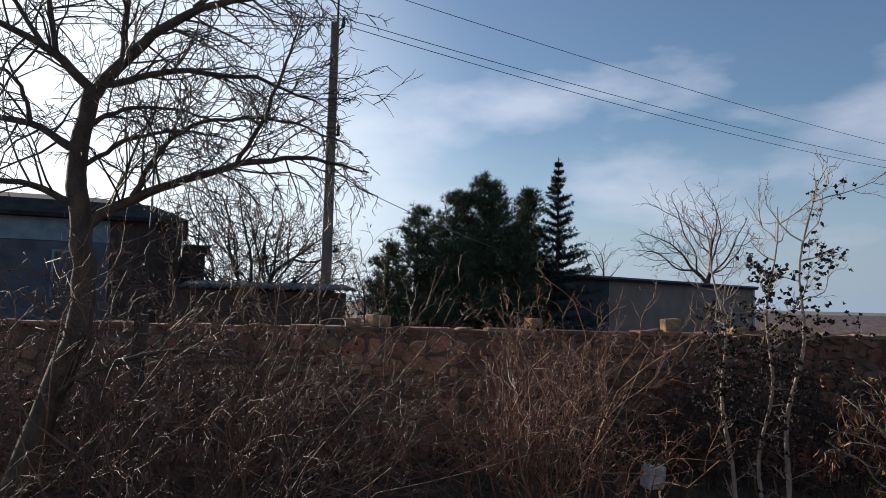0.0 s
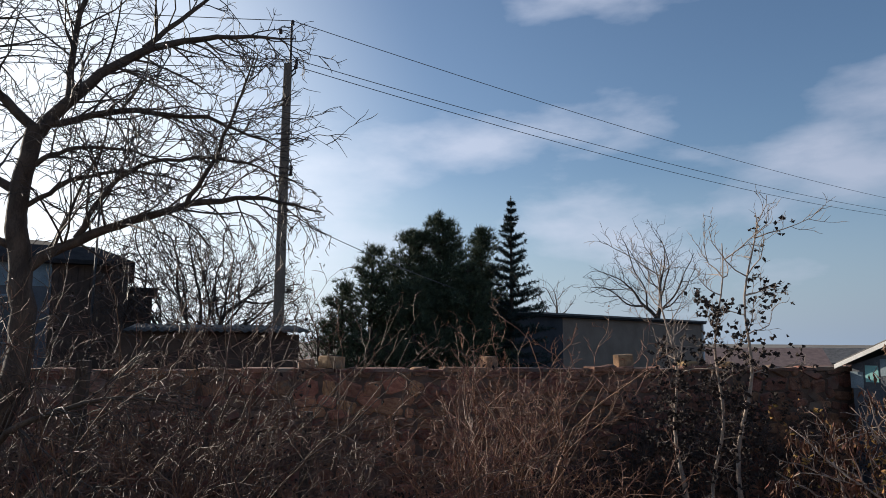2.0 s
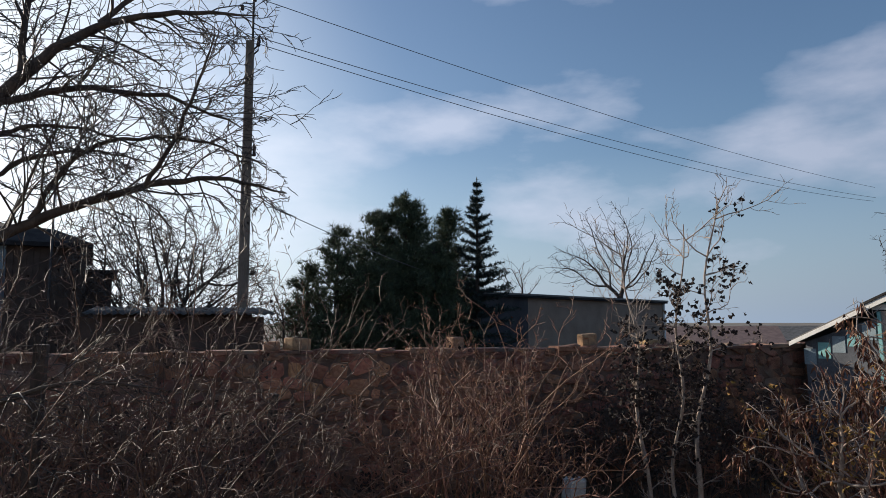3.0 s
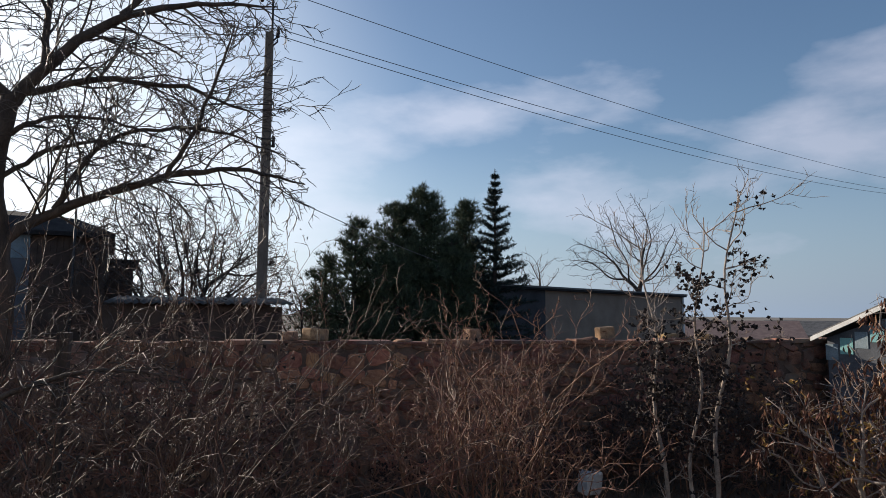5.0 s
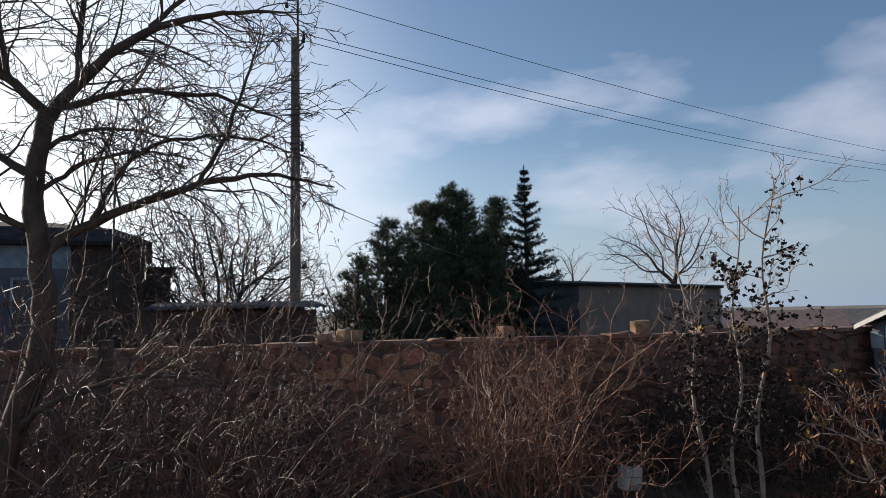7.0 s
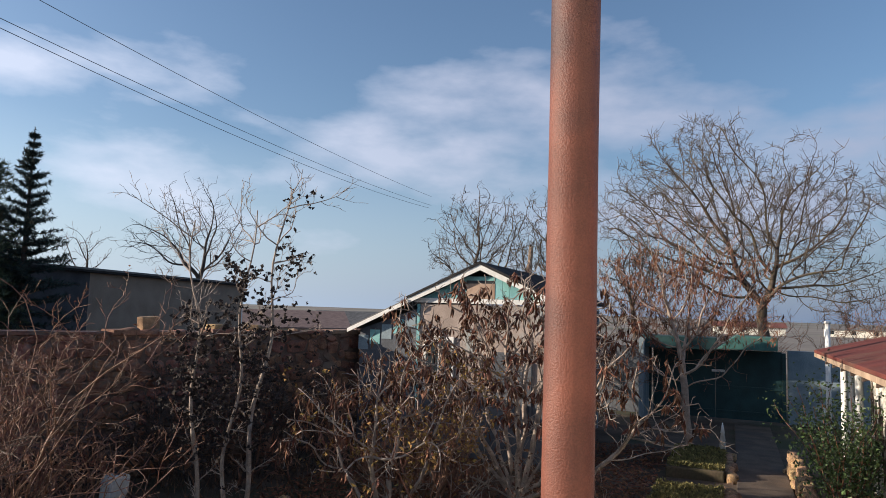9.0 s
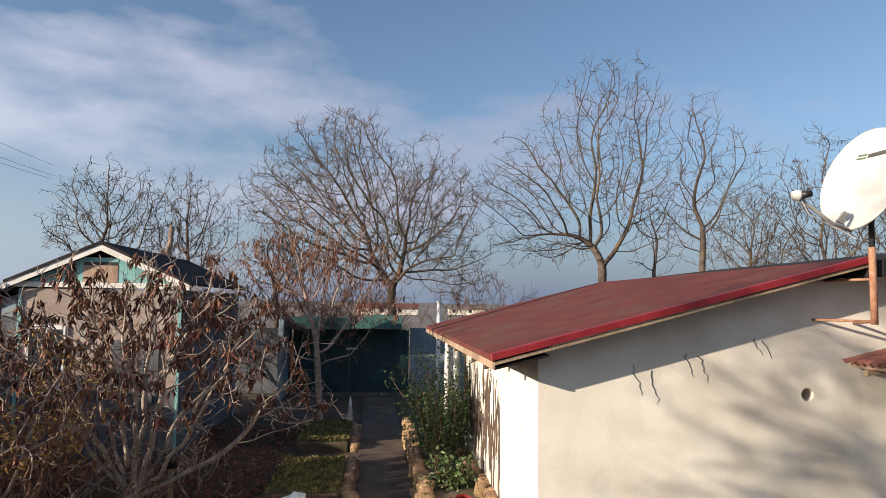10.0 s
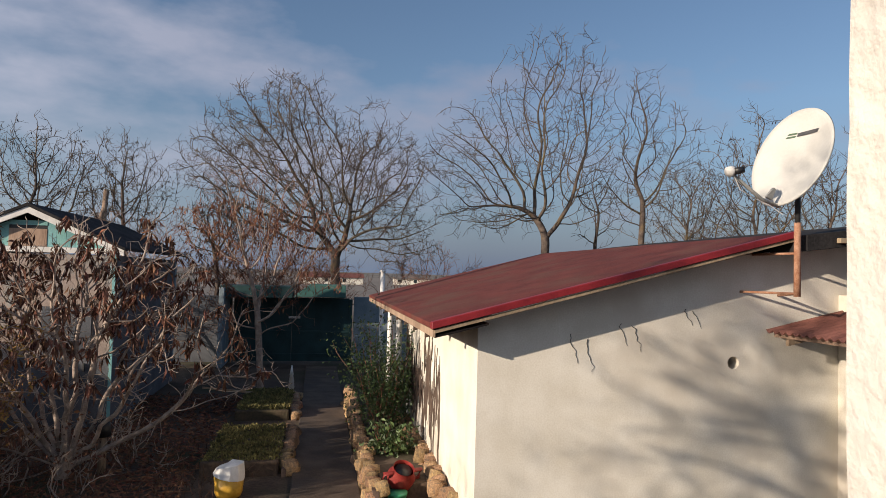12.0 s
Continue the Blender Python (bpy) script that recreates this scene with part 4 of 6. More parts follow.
def dark_house():
    ob = thing("dark_house", pose(-10.6, 20.2, 0, 0, 0, 18), "old house with a dark hipped roof and shaded blue-white wall", "house")
    part("wall", box(-6.0, 1.6, 0, 6, 0, 5.1), M_SHADEWALL, ob, "blue-grey rendered wall, shade put into its colour")
    part("wall", box(1.6, 3.55, 0.03, 6, 0, 5.1), M_SHEDW, ob, "dark brown boarded end of the house")
    for k in range(12):
        part("board", box(1.62 + k * 0.16, 1.765 + k * 0.16, 0.0, 0.029, 0, 5.1), M_SHEDW, ob)
    part("wall_band", box(-6.0, 1.58, -0.03, -0.001, 4.35, 5.0), M_BLUEGREY, ob, "paler band under the eaves")
    for x in (-4.6, -2.2, 0.1):
        win = part("window", box(x, x + 0.95, -0.04, -0.001, 2.7, 4.1), M_BLUEGREY, ob)
        part("pane", box(x + 0.07, x + 0.88, -0.046, -0.041, 2.77, 4.03), M_GLASS, win)
    bm = bmesh.new()
    z0, z1, z2 = 5.14, 5.62, 5.98
    ring = lambda x0, x1, y0, y1, z: [bm.verts.new(c) for c in ((x0, y0, z), (x1, y0, z), (x1, y1, z), (x0, y1, z))]
    rings = [ring(-6.4, 3.75, -0.3, 6.3, z0 - 0.12), ring(-6.4, 3.75, -0.3, 6.3, z0), ring(-5.2, 2.7, 0.6, 5.4, z1), ring(-3.4, 0.9, 2.4, 3.6, z2)]
    for p, q in zip(rings[:-1], rings[1:]):
        for i in range(4):
            bm.faces.new((p[i], p[(i + 1) % 4], q[(i + 1) % 4], q[i]))
    bm.faces.new(rings[-1])
    bm.faces.new(rings[0][::-1])
    part("roof", bm, M_DARKROOF, ob, "dark roof with a broken slope")
    part("annex", box(3.56, 4.3, 0.6, 4.5, 0, 4.35), M_SHEDW, ob, "lower dark annex")
    part("annex_roof", box(3.5, 4.45, 0.4, 4.7, 4.351, 4.45, 0.02), M_DARKROOF, ob)
    an = thing("antenna_mast", pose(-7.87, 20.55, 0), "thin dark steel antenna mast behind the wall", "mast")
    s = Shape()
    s.tube([(0, 0, 0), (0, 0, 7.25)], [0.04, 0.03], 6, True)
    link("mast", s.mesh("mast"), M_IRON, an)
    s = Shape()
    s.tube([(-0.15, 0, 7.0), (0.15, 0, 7.02)], [0.012, 0.012], 4, True)
    link("crossbar", s.mesh("crossbar"), M_IRON, an)


dark_house()


def far_house(x, y, yaw, L, label, roof_mat, wall_mat):
    ob = thing("far_house", pose(x, y, 0, 0, 0, yaw), label, "house", "low houses far off")
    part("wall", box(-L / 2, L / 2, -2.2, 2.2, 0, 1.7), wall_mat, ob)
    part("roof", prism([(-2.6, 1.66), (0, 2.65), (2.6, 1.66), (2.6, 1.58), (0, 2.55), (-2.6, 1.58)], "x", -L / 2 - 0.3, L / 2 + 0.3), roof_mat, ob)
    for k in range(3):
        part("window", box(-L / 2 + 1 + k * L / 3.4, -L / 2 + 1.8 + k * L / 3.4, -2.24, -2.202, 0.6, 1.35), M_GLASS, ob)


far_house(22.5, 38.0, -25, 6.5, "low distant house with a faded pinkish roof", M_FADEDROOF, M_PLASTER)
far_house(33.5, 44.0, -30, 8, "low distant house with a grey roof", M_SLATE, M_PLASTER)
far_house(150.0, 63.0, -62, 14, "low distant house with a reddish roof", M_ONDU, M_PLASTER)
far_house(170.0, 47.0, -70, 14, "low distant whitewashed house with grey roof", M_SLATE, M_PLASTER)


def corrugated(L, w, z0, z1, pitch, amp, n):
    bm = bmesh.new()
    rows = []
    for (y, z) in ((0, z0), (w, z1)):
        rows.append([bm.verts.new((L * i / n, y, z + amp * math.sin(2 * math.pi * L * i / n / pitch))) for i in range(n + 1)])
    for i in range(n):
        bm.faces.new((rows[0][i], rows[0][i + 1], rows[1][i + 1], rows[1][i]))
    return bm


def low_shed():
    a, b = Vector((-4.6, 13.3, 0)), Vector((-1.4, 14.0, 0))
    m = Matrix.Translation(a) @ Matrix.Rotation(math.atan2(b.y - a.y, b.x - a.x), 4, "Z")
    L = (b - a).length
    ob = thing("low_shed", m, "low shed with a grey corrugated roof behind the stone wall", "shed")
    part("wall", box(0, L, 0.2, 0.4, 0, 2.95), M_SHEDW, ob)
    part("wall", box(0, L, 2.4, 2.6, 0, 3.1), M_SHEDW, ob)
    r = part("roof", corrugated(L + 0.3, 2.9, 3.0, 3.2, 0.15, 0.014, 280), M_DARKSLATE, ob, "grey corrugated asbestos sheets", smooth=True)
    md = r.modifiers.new("thick", "SOLIDIFY")
    md.thickness = 0.008


low_shed()


# ---- utility pole and wires ----
POLE = Vector((-2.24, 17.23, 0))


def insulator(parent, at, name="insulator"):
    s = Shape()
    zs = [0, 0.02, 0.05, 0.06, 0.09, 0.10, 0.14, 0.16]
    rs = [0.02, 0.05, 0.055, 0.035, 0.05, 0.035, 0.04, 0.01]
    s.tube([(at[0], at[1], at[2] + z) for z in zs], rs, 10, True)
    return link(name, s.mesh(name), M_PORC, parent)


def utility_pole():
    ob = thing("utility_pole", pose(*POLE), "tall square concrete power pole with dark insulators on top", "utility pole")
    bm = bmesh.new()
    bmesh.ops.create_cube(bm, size=1.0, matrix=Matrix.Translation((0, 0, 4.97)) @ Matrix.Diagonal((1, 1, 9.94, 1)))
    for v in bm.verts:
        k = 0.19 if v.co.z > 5 else 0.27
        v.co.x, v.co.y = v.co.x * 2 * k / 2, v.co.y * 2 * k / 2
    bmesh.ops.bevel(bm, geom=[e for e in bm.edges if abs(e.verts[0].co.z - e.verts[1].co.z) > 1], offset=0.02, segments=1, affect="EDGES")
    part("shaft", bm, M_POLE, ob)
    s = Shape()
    s.tube([(0.06, 0, 9.6), (0.06, 0, 11.0)], [0.03, 0.03], 8, True)
    link("top_pin", s.mesh("top_pin"), M_IRON, ob)
    insulator(ob, (0.08, 0, 11.0))
    s = Shape()
    s.tube([(0.06, 0, 10.95), (-0.2, 0, 10.95), (-0.22, 0, 10.85)], [0.015, 0.015, 0.015], 6, True)
    link("hook", s.mesh("hook"), M_IRON, ob)
    insulator(ob, (-0.22, 0, 10.75))
    for z in (9.95, 9.82):
        s = Shape()
        s.tube([(0.05, 0, z - 0.25), (0.2, 0, z - 0.1), (0.2, 0, z + 0.05)], [0.022, 0.022, 0.022], 6, True)
        link("hook", s.mesh("hook"), M_IRON, ob)
        insulator(ob, (0.2, 0.1 * (z > 9.9), z))
    for z in (7.0, 7.14):
        s = Shape()
        s.tube([(-0.14, 0, z), (0.14, 0, z)], [0.1, 0.1], 4, True)
        part("clamp", box(-0.12, 0.12, -0.12, 0.12, z, z + 0.035, 0.004), M_IRON, ob)
        insulator(ob, (0.17, 0, z - 0.03))
    return ob


utility_pole()


def second_pole():
    ob = thing("second_pole", pose(23.1, 19.5, 0, 0, 5, 0), "leaning wooden power pole with a brace, far behind the summer house", "utility pole")
    s = Shape()
    s.tube([(0, 0, -0.2), (0, 0, 5.9)], [0.14, 0.1], 8, True)
    link("shaft", s.mesh("shaft"), M_WOOD, ob)
    s = Shape()
    s.tube([(-1.2, 0.4, -0.2), (0, 0, 5.2)], [0.12, 0.09], 8, True)
    link("brace", s.mesh("brace"), M_WOOD, ob)


second_pole()


def wire(a, b, sag, label):
    s = Shape()
    n = 24
    pts = [(a[0] + (b[0] - a[0]) * i / n, a[1] + (b[1] - a[1]) * i / n, a[2] + (b[2] - a[2]) * i / n - sag * 4 * (i / n) * (1 - i / n)) for i in range(n + 1)]
    s.tube(pts, [0.011] * (n + 1), 4)
    ob = link("power_wire", s.mesh("power_wire"), M_WIRE)
    tagged(ob, label, "wire", "wires of the power line")


wire((-2.16, 17.2, 11.12), (36, 40, 11.9), 0.45, "high aluminium power wire")
wire((-2.04, 17.2, 10.06), (36, 40, 11.2), 0.5, "lower aluminium power wire")
wire((-2.04, 17.3, 9.92), (36, 40.2, 11.0), 0.62, "lower aluminium power wire")
wire((-2.16, 17.2, 11.12), (-40, 14, 11.5), 0.7, "high aluminium power wire")
wire((-2.08, 17.2, 10.06), (-40, 14, 10.4), 0.7, "lower aluminium power wire")
wire((-2.08, 17.3, 9.92), (-40, 14.2, 10.2), 0.9, "lower aluminium power wire")
wire((-2.13, 17.2, 5.95), (6.6, 24.9, 3.8), 0.25, "thin drop wire to the barn")



# ---- the old tree by the wall ----
def old_tree():
    rng = np.random.default_rng(11)
    ob = thing("old_fruit_tree", pose(-4.14, 7.02, 0), "large bare old fruit tree with long arching limbs", "tree")
    o, EYE = Vector((-4.14, 7.02, 0)), np.array([0.0, 0.0, 2.8])
    limbs = [
        ([(-3.6, 6.1, -0.1), (-3.45, 6.2, 1.2), (-3.1, 6.3, 2.2), (-3.04, 6.37, 3.0), (-3.2, 6.4, 3.7), (-3.22, 6.4, 4.05), (-3.12, 6.39, 4.7)], 0.15, 0.085),
        ([(-3.1, 6.39, 4.65), (-2.7, 6.4, 5.15), (-2.2, 6.35, 5.5), (-1.5, 6.3, 5.65), (-0.8, 6.2, 5.6)], 0.07, 0.02),
        ([(-3.15, 6.37, 3.35), (-2.88, 6.45, 3.62), (-2.3, 6.4, 3.85), (-1.75, 6.35, 4.02), (-1.1, 6.3, 4.12), (-0.5, 6.2, 3.95)], 0.065, 0.016),
        ([(-1.75, 6.35, 4.02), (-1.5, 6.3, 4.45), (-1.3, 6.26, 5.0), (-1.18, 6.2, 5.4)], 0.028, 0.010),
        ([(-3.05, 6.4, 4.72), (-2.4, 6.4, 4.92), (-1.6, 6.3, 4.85), (-0.9, 6.2, 4.55)], 0.042, 0.012),
        ([(-2.7, 6.42, 3.7), (-2.45, 6.4, 4.2), (-2.05, 6.35, 4.45), (-1.3, 6.25, 4.45), (-0.7, 6.2, 4.2)], 0.03, 0.010),
        ([(-3.12, 6.39, 4.7), (-3.5, 6.2, 5.05), (-4.1, 6.0, 5.3), (-4.9, 5.8, 5.5)], 0.055, 0.015),
        ([(-2.85, 6.4, 5.0), (-2.9, 6.5, 5.7), (-2.7, 6.5, 6.5), (-2.5, 6.4, 7.2)], 0.04, 0.012),
        ([(-3.4, 6.25, 5.0), (-3.6, 6.4, 5.8), (-3.5, 6.5, 6.7)], 0.035, 0.010),
        ([(-2.2, 6.35, 5.5), (-1.7, 6.5, 6.1), (-1.1, 6.5, 6.6)], 0.03, 0.010),
        ([(-3.2, 6.4, 4.1), (-3.7, 6.5, 4.4), (-4.4, 6.6, 4.5), (-5.2, 6.7, 4.3)], 0.05, 0.012),
        ([(-3.5, 6.2, 5.05), (-3.8, 6.2, 5.5), (-4.0, 6.1, 6.2)], 0.03, 0.010),
        ([(-3.7, 6.5, 4.4), (-3.8, 6.4, 4.8), (-4.3, 6.3, 5.0), (-4.8, 6.2, 4.9)], 0.025, 0.010),
        ([(-3.18, 6.38, 3.6), (-3.6, 6.2, 3.8), (-4.2, 6.1, 3.75), (-4.9, 6.0, 3.4)], 0.04, 0.010),
        ([(-3.18, 6.4, 3.95), (-2.85, 6.5, 4.25), (-2.35, 6.6, 4.4), (-1.8, 6.6, 4.3)], 0.03, 0.009),
        ([(-3.15, 6.4, 4.35), (-2.8, 6.3, 4.5), (-2.3, 6.2, 4.5), (-1.7, 6.1, 4.3)], 0.03, 0.009),
        ([(-2.9, 6.45, 3.65), (-2.75, 6.5, 4.1), (-2.55, 6.5, 4.6)], 0.02, 0.008),
        ([(-3.22, 6.25, 1.85), (-2.9, 6.0, 2.1), (-2.2, 5.9, 2.35), (-1.5, 5.9, 2.3)], 0.04, 0.010),
    ]
    fine = Shape()
    opt = dict(kids=[0, 5, 3, 2], bend=0.17, up=-0.03, spread=0.75, ratio=0.5, lift=0.0, min=0.0052, big=-1, **{"from": 0.2})
    for i, (pts, r0, r1) in enumerate(limbs):
        pts = np.array([((np.array(p) - EYE) * 1.15 + EYE) * np.array([1, 1, 1]) - np.array(o) for p in pts])
        if i == 0:
            pts[0] = (0, 0, -0.1)
        # smooth the limb
        t = np.linspace(0, len(pts) - 1, len(pts) * 4)
        k = np.arange(len(pts))
        sm = np.stack([np.interp(t, k, pts[:, c]) for c in range(3)], 1)
        for _ in range(2):
            sm[1:-1] = (sm[:-2] + 2 * sm[1:-1] + sm[2:]) / 4
        sm += rng.normal(0, 0.008 + 0.01 * (i == 0), sm.shape)
        s = Shape()
        s.tube(sm, (0.006 + (r0 - 0.006) * np.linspace(1, 0, len(sm)) ** 0.8 if i else np.linspace(r0, r1, len(sm))) * (1 + rng.normal(0, 0.03, len(sm))), 9 if i < 3 else 7)
        link("trunk" if i == 0 else "limb", s.mesh("limb"), M_BARK, ob)
        if i == 0:
            continue
        length = np.linalg.norm(np.diff(sm, axis=0), axis=1).sum()
        for j in range(int(5 + length * 7.0)):
            f = 0.15 + 0.85 * (j + rng.random()) / int(5 + length * 7.0)
            q = min(int(f * (len(sm) - 1)), len(sm) - 2)
            tg = unit(sm[q + 1] - sm[q])
            d = unit(tg * 0.75 + np.cross(tg, rng.normal(0, 1, 3)) * 0.8 + np.array([0.04, 0, 0.0]))
            r = max(0.006, (r0 + (r1 - r0) * f) * 0.35)
            branch_out(rng, fine, fine, sm[q], d, rng.uniform(0.6, 1.6) * (1.0 if f < 0.6 else 0.62 - 0.6 * (f - 0.6)), min(r, 0.013), 1, 3, opt)
    link("crown", fine.mesh("crown"), M_TWIGD, ob)["kind"] = "stuff"


old_tree()


def thicket(name, x, y, height, radius, stems, seed, twig, label, leaves=0, leaf_mat=None, leaf=0.05, depth=2, r=0.014, upright=0.35, category="shrub", droop=0.0):
    rng = np.random.default_rng(seed)
    ob = thing(name, pose(x, y, 0), label, category)
    s, tips = Shape(), []
    opt = dict(kids=[6, 4, 3], bend=0.26, sway=1.15, up=0.05 - droop, spread=0.7, ratio=0.42, lift=0.15 - droop, min=0.0042, big=-1, **{"from": 0.25})
    for _ in range(stems):
        a, q = rng.uniform(0, 6.28), math.sqrt(rng.random())
        p = (radius * 0.55 * q * math.cos(a), radius * 0.55 * q * math.sin(a), -0.03)
        d = (upright * q * math.cos(a) + rng.normal(0, 0.12), upright * q * math.sin(a) + rng.normal(0, 0.12), 1)
        branch_out(rng, s, s, p, d, height * rng.uniform(0.55, 1.05), r * rng.uniform(0.6, 1.2), 0, depth, opt, tips)
    link("growth", s.mesh("growth"), twig, ob)["kind"] = "stuff"
    if leaves:
        lv = Shape()
        for i in range(leaves):
            p, d = tips[rng.integers(len(tips))]
            al = unit(d * 0.3 + rng.normal(0, 0.6, 3) + np.array([0, 0, -0.3]))
            lv.leaf(p + rng.normal(0, 0.04, 3), al, unit(np.cross(al, rng.normal(0, 1, 3))), leaf * rng.uniform(0.6, 1.4), leaf * rng.uniform(0.2, 0.4))
        link("foliage", lv.mesh("foliage", False), leaf_mat or M_DEADLEAF, ob)["kind"] = "stuff"
    return ob


thicket("shrub", 1.35, 8.3, 3.0, 1.1, 36, 21, M_TWIGR, "dense leafless shrub of reddish-brown crooked stems", 500, M_DEADLEAF, 0.04, upright=0.32, depth=3, r=0.016)
for i, (x, y, h, r_, n) in enumerate(((-2.3, 7.4, 4.1, 1.4, 20), (-1.6, 7.9, 3.9, 1.1, 18), (-3.6, 8.2, 3.9, 1.4, 18), (-1.9, 5.6, 1.9, 1.1, 6))):
    thicket("bramble", x, y, h, r_, n, 40 + i, M_TWIG, "bare tangled bramble bush with shiny pale twigs", 260, M_DARKLEAF, 0.05, upright=0.75, droop=0.08, depth=3)
for i, (x, y, h, r_, n) in enumerate(((-5.6, 9.4, 2.1, 1.3, 12), (-3.2, 9.7, 1.8, 1.3, 12), (-0.9, 9.9, 1.1, 1.0, 8), (0.7, 10.2, 1.1, 1.0, 8), (2.6, 10.1, 1.2, 1.0, 10), (5.3, 10.5, 1.8, 1.1, 10), (6.6, 9.9, 1.4, 1.1, 8))):
    thicket("dry_bush", x, y, h, r_, n, 60 + i, M_TWIGR, "low dead brown bush at the foot of the stone wall", 260, M_DARKLEAF, 0.06, upright=0.5)


for i, (x, y, h, r_, n) in enumerate(((-7.6, 8.6, 3.3, 1.5, 13), (-5.4, 8.4, 3.5, 1.5, 13), (-3.9, 9.2, 3.7, 1.4, 14), (-2.2, 9.3, 3.8, 1.4, 14))):
    thicket("bramble", x, y, h, r_, n, 140 + i, M_TWIG, "dense dark bramble tangle covering the stone wall", 140, M_DARKLEAF, 0.06, upright=0.55, droop=0.05, depth=3, r=0.012)
for i, (x, y, h, r_, n) in enumerate(((3.6, 11.0, 2.2, 1.2, 12), (5.0, 11.1, 2.3, 1.2, 14), (6.3, 11.2, 2.25, 1.2, 14), (7.4, 11.2, 2.1, 1.0, 12))):
    thicket("dead_vine", x, y, h, r_, n, 150 + i, M_TWIGD, "dead vine with withered dark leaves against the stone wall", 700, M_VINELEAF, 0.085, upright=0.5, depth=3, r=0.012, category="vine")


def saplings():
    for i, (bx, by, tx, ty, h, r) in enumerate(((3.97, 8.52, 3.75, 8.6, 3.9, 0.034), (4.48, 8.38, 4.80, 8.15, 4.38, 0.036), (4.3, 8.55, 4.45, 8.35, 4.1, 0.030))):
        rng = np.random.default_rng(80 + i)
        ob = thing("sapling", pose(bx, by, 0), "slim bare sapling with pale knotty stem and withered dark leaves", "tree", "saplings by the wall")
        n = 18
        pts = np.array([(0 + (tx - bx) * (k / n) + 0.05 * math.sin(k * 0.7 + i), (ty - by) * (k / n) + 0.04 * math.sin(k * 0.9 + 2 * i), h * k / n) for k in range(n + 1)])
        s, fine, tips = Shape(), Shape(), []
        s.tube(pts, np.linspace(r, 0.007, n + 1) * (1 + rng.normal(0, 0.08, n + 1)), 7)
        link("trunk", s.mesh("trunk"), M_FIG, ob)
        opt = dict(kids=[0, 5, 3], bend=0.2, up=0.06, spread=0.75, ratio=0.5, lift=0.12, min=0.004, big=-1, **{"from": 0.2})
        for k in range(26):
            f = 0.12 + 0.88 * (k + rng.random()) / 26
            q = min(int(f * n), n - 1)
            a = rng.uniform(0, 6.28)
            L = (0.3 if f < 0.55 else 0.75) * rng.uniform(0.5, 1.2)
            branch_out(rng, fine, fine, pts[q], (math.cos(a), math.sin(a), 0.35), L, 0.009, 1, 2 if f < 0.55 else 3, opt, tips if 0.45 < f < 0.85 else None)
        link("crown", fine.mesh("crown"), M_FIG, ob)["kind"] = "stuff"
        lv = Shape()
        for k in range(230 if i else 320):
            if k % 2 and i:
                p, _ = tips[rng.integers(len(tips))]
            else:
                f = rng.uniform(0.3, 0.68)
                p = pts[int(f * n)] + rng.normal(0, 0.22, 3)
            p = p + rng.normal(0, 0.05, 3)
            for c in range(3):
                al = unit(rng.normal(0, 1, 3) + np.array([0, 0, -0.4]))
                lv.leaf(p, al, unit(np.cross(al, rng.normal(0, 1, 3))), rng.uniform(0.04, 0.065), rng.uniform(0.022, 0.036))
        link("foliage", lv.mesh("foliage", False), M_DARKLEAF, ob, "withered dark hanging leaves")["kind"] = "stuff"


saplings()


grown_tree("fig_tree", 8.1, 6.9, [(0.0, -0.05), (0.02, 0.08), (0.0, 0.16)],
           [(0.6, 0, 2.1, 1.6, 1.5, 1.0, 520), (-0.9, 0, 2.1, 1.4, 1.3, 1.0, 420), (0.0, 0, 2.85, 1.5, 1.0, 0.6, 170), (2.0, 0.2, 1.25, 0.8, 0.7, 0.4, 90), (0.4, -0.3, 1.0, 1.0, 0.8, 0.5, 60)],
           5, 0.10, 0.0066, 0.12, "sprawling bare fig tree with pale stems and hanging dead leaves", facing=-68.0, bark=M_FIG, twig=M_FIG, spur=1, leaves=600, leaf_mat=M_FIGLEAF, leaf=0.155, leaf_low=1.35, category="fig tree", reach=8, clump=5, up=0.25,
           stems=((-1.0, 0.3, 1.1), (-0.6, -0.4, 1.4), (-0.35, 0.2, 1.7), (-0.2, 0.5, 1.5), (0.05, 0.1, 1.9), (0.15, -0.4, 1.6), (0.4, -0.1, 1.8), (0.5, 0.4, 1.4), (0.9, -0.3, 1.2), (1.5, 0.1, 0.95), (-1.3, -0.2, 0.8), (-0.8, 0.6, 1.5)))
grown_tree("fig_tree", 6.0, 7.4, [(0.0, -0.05), (0.0, 0.1)],
           [(0.0, 0, 1.4, 1.3, 1.2, 0.8, 280), (0.3, 0, 2.0, 0.9, 0.8, 0.5, 70)],
           6, 0.06, 0.006, 0.12, "smaller fig bush with pale shoots and withered leaves", facing=-35.0, bark=M_FIG, twig=M_FIG, spur=1, leaves=260, leaf_mat=M_FIGLEAF, leaf=0.13, leaf_low=0.7, category="fig tree", reach=8, clump=4, up=0.25,
           stems=((-0.6, 0.2, 0.9), (-0.2, -0.3, 1.1), (0.2, 0.3, 1.2), (0.6, 0.0, 0.9)))
thicket("shrub", 6.4, 6.9, 2.3, 0.8, 14, 91, M_TWIGR, "thin shrub with a few ochre leaves beside the fig", 800, M_OCHRELEAF, 0.07)

thicket("shrub", 7.35, 8.2, 1.9, 1.0, 16, 92, M_TWIGR, "low twiggy shrub with ochre and brown leaves under the fig", 700, M_OCHRELEAF, 0.06, depth=3)
thicket("shrub", 7.0, 7.9, 1.1, 0.8, 8, 93, M_FIG, "low pale-stemmed shrub at the foot of the fig", 300, M_DEADLEAF, 0.07, depth=2)

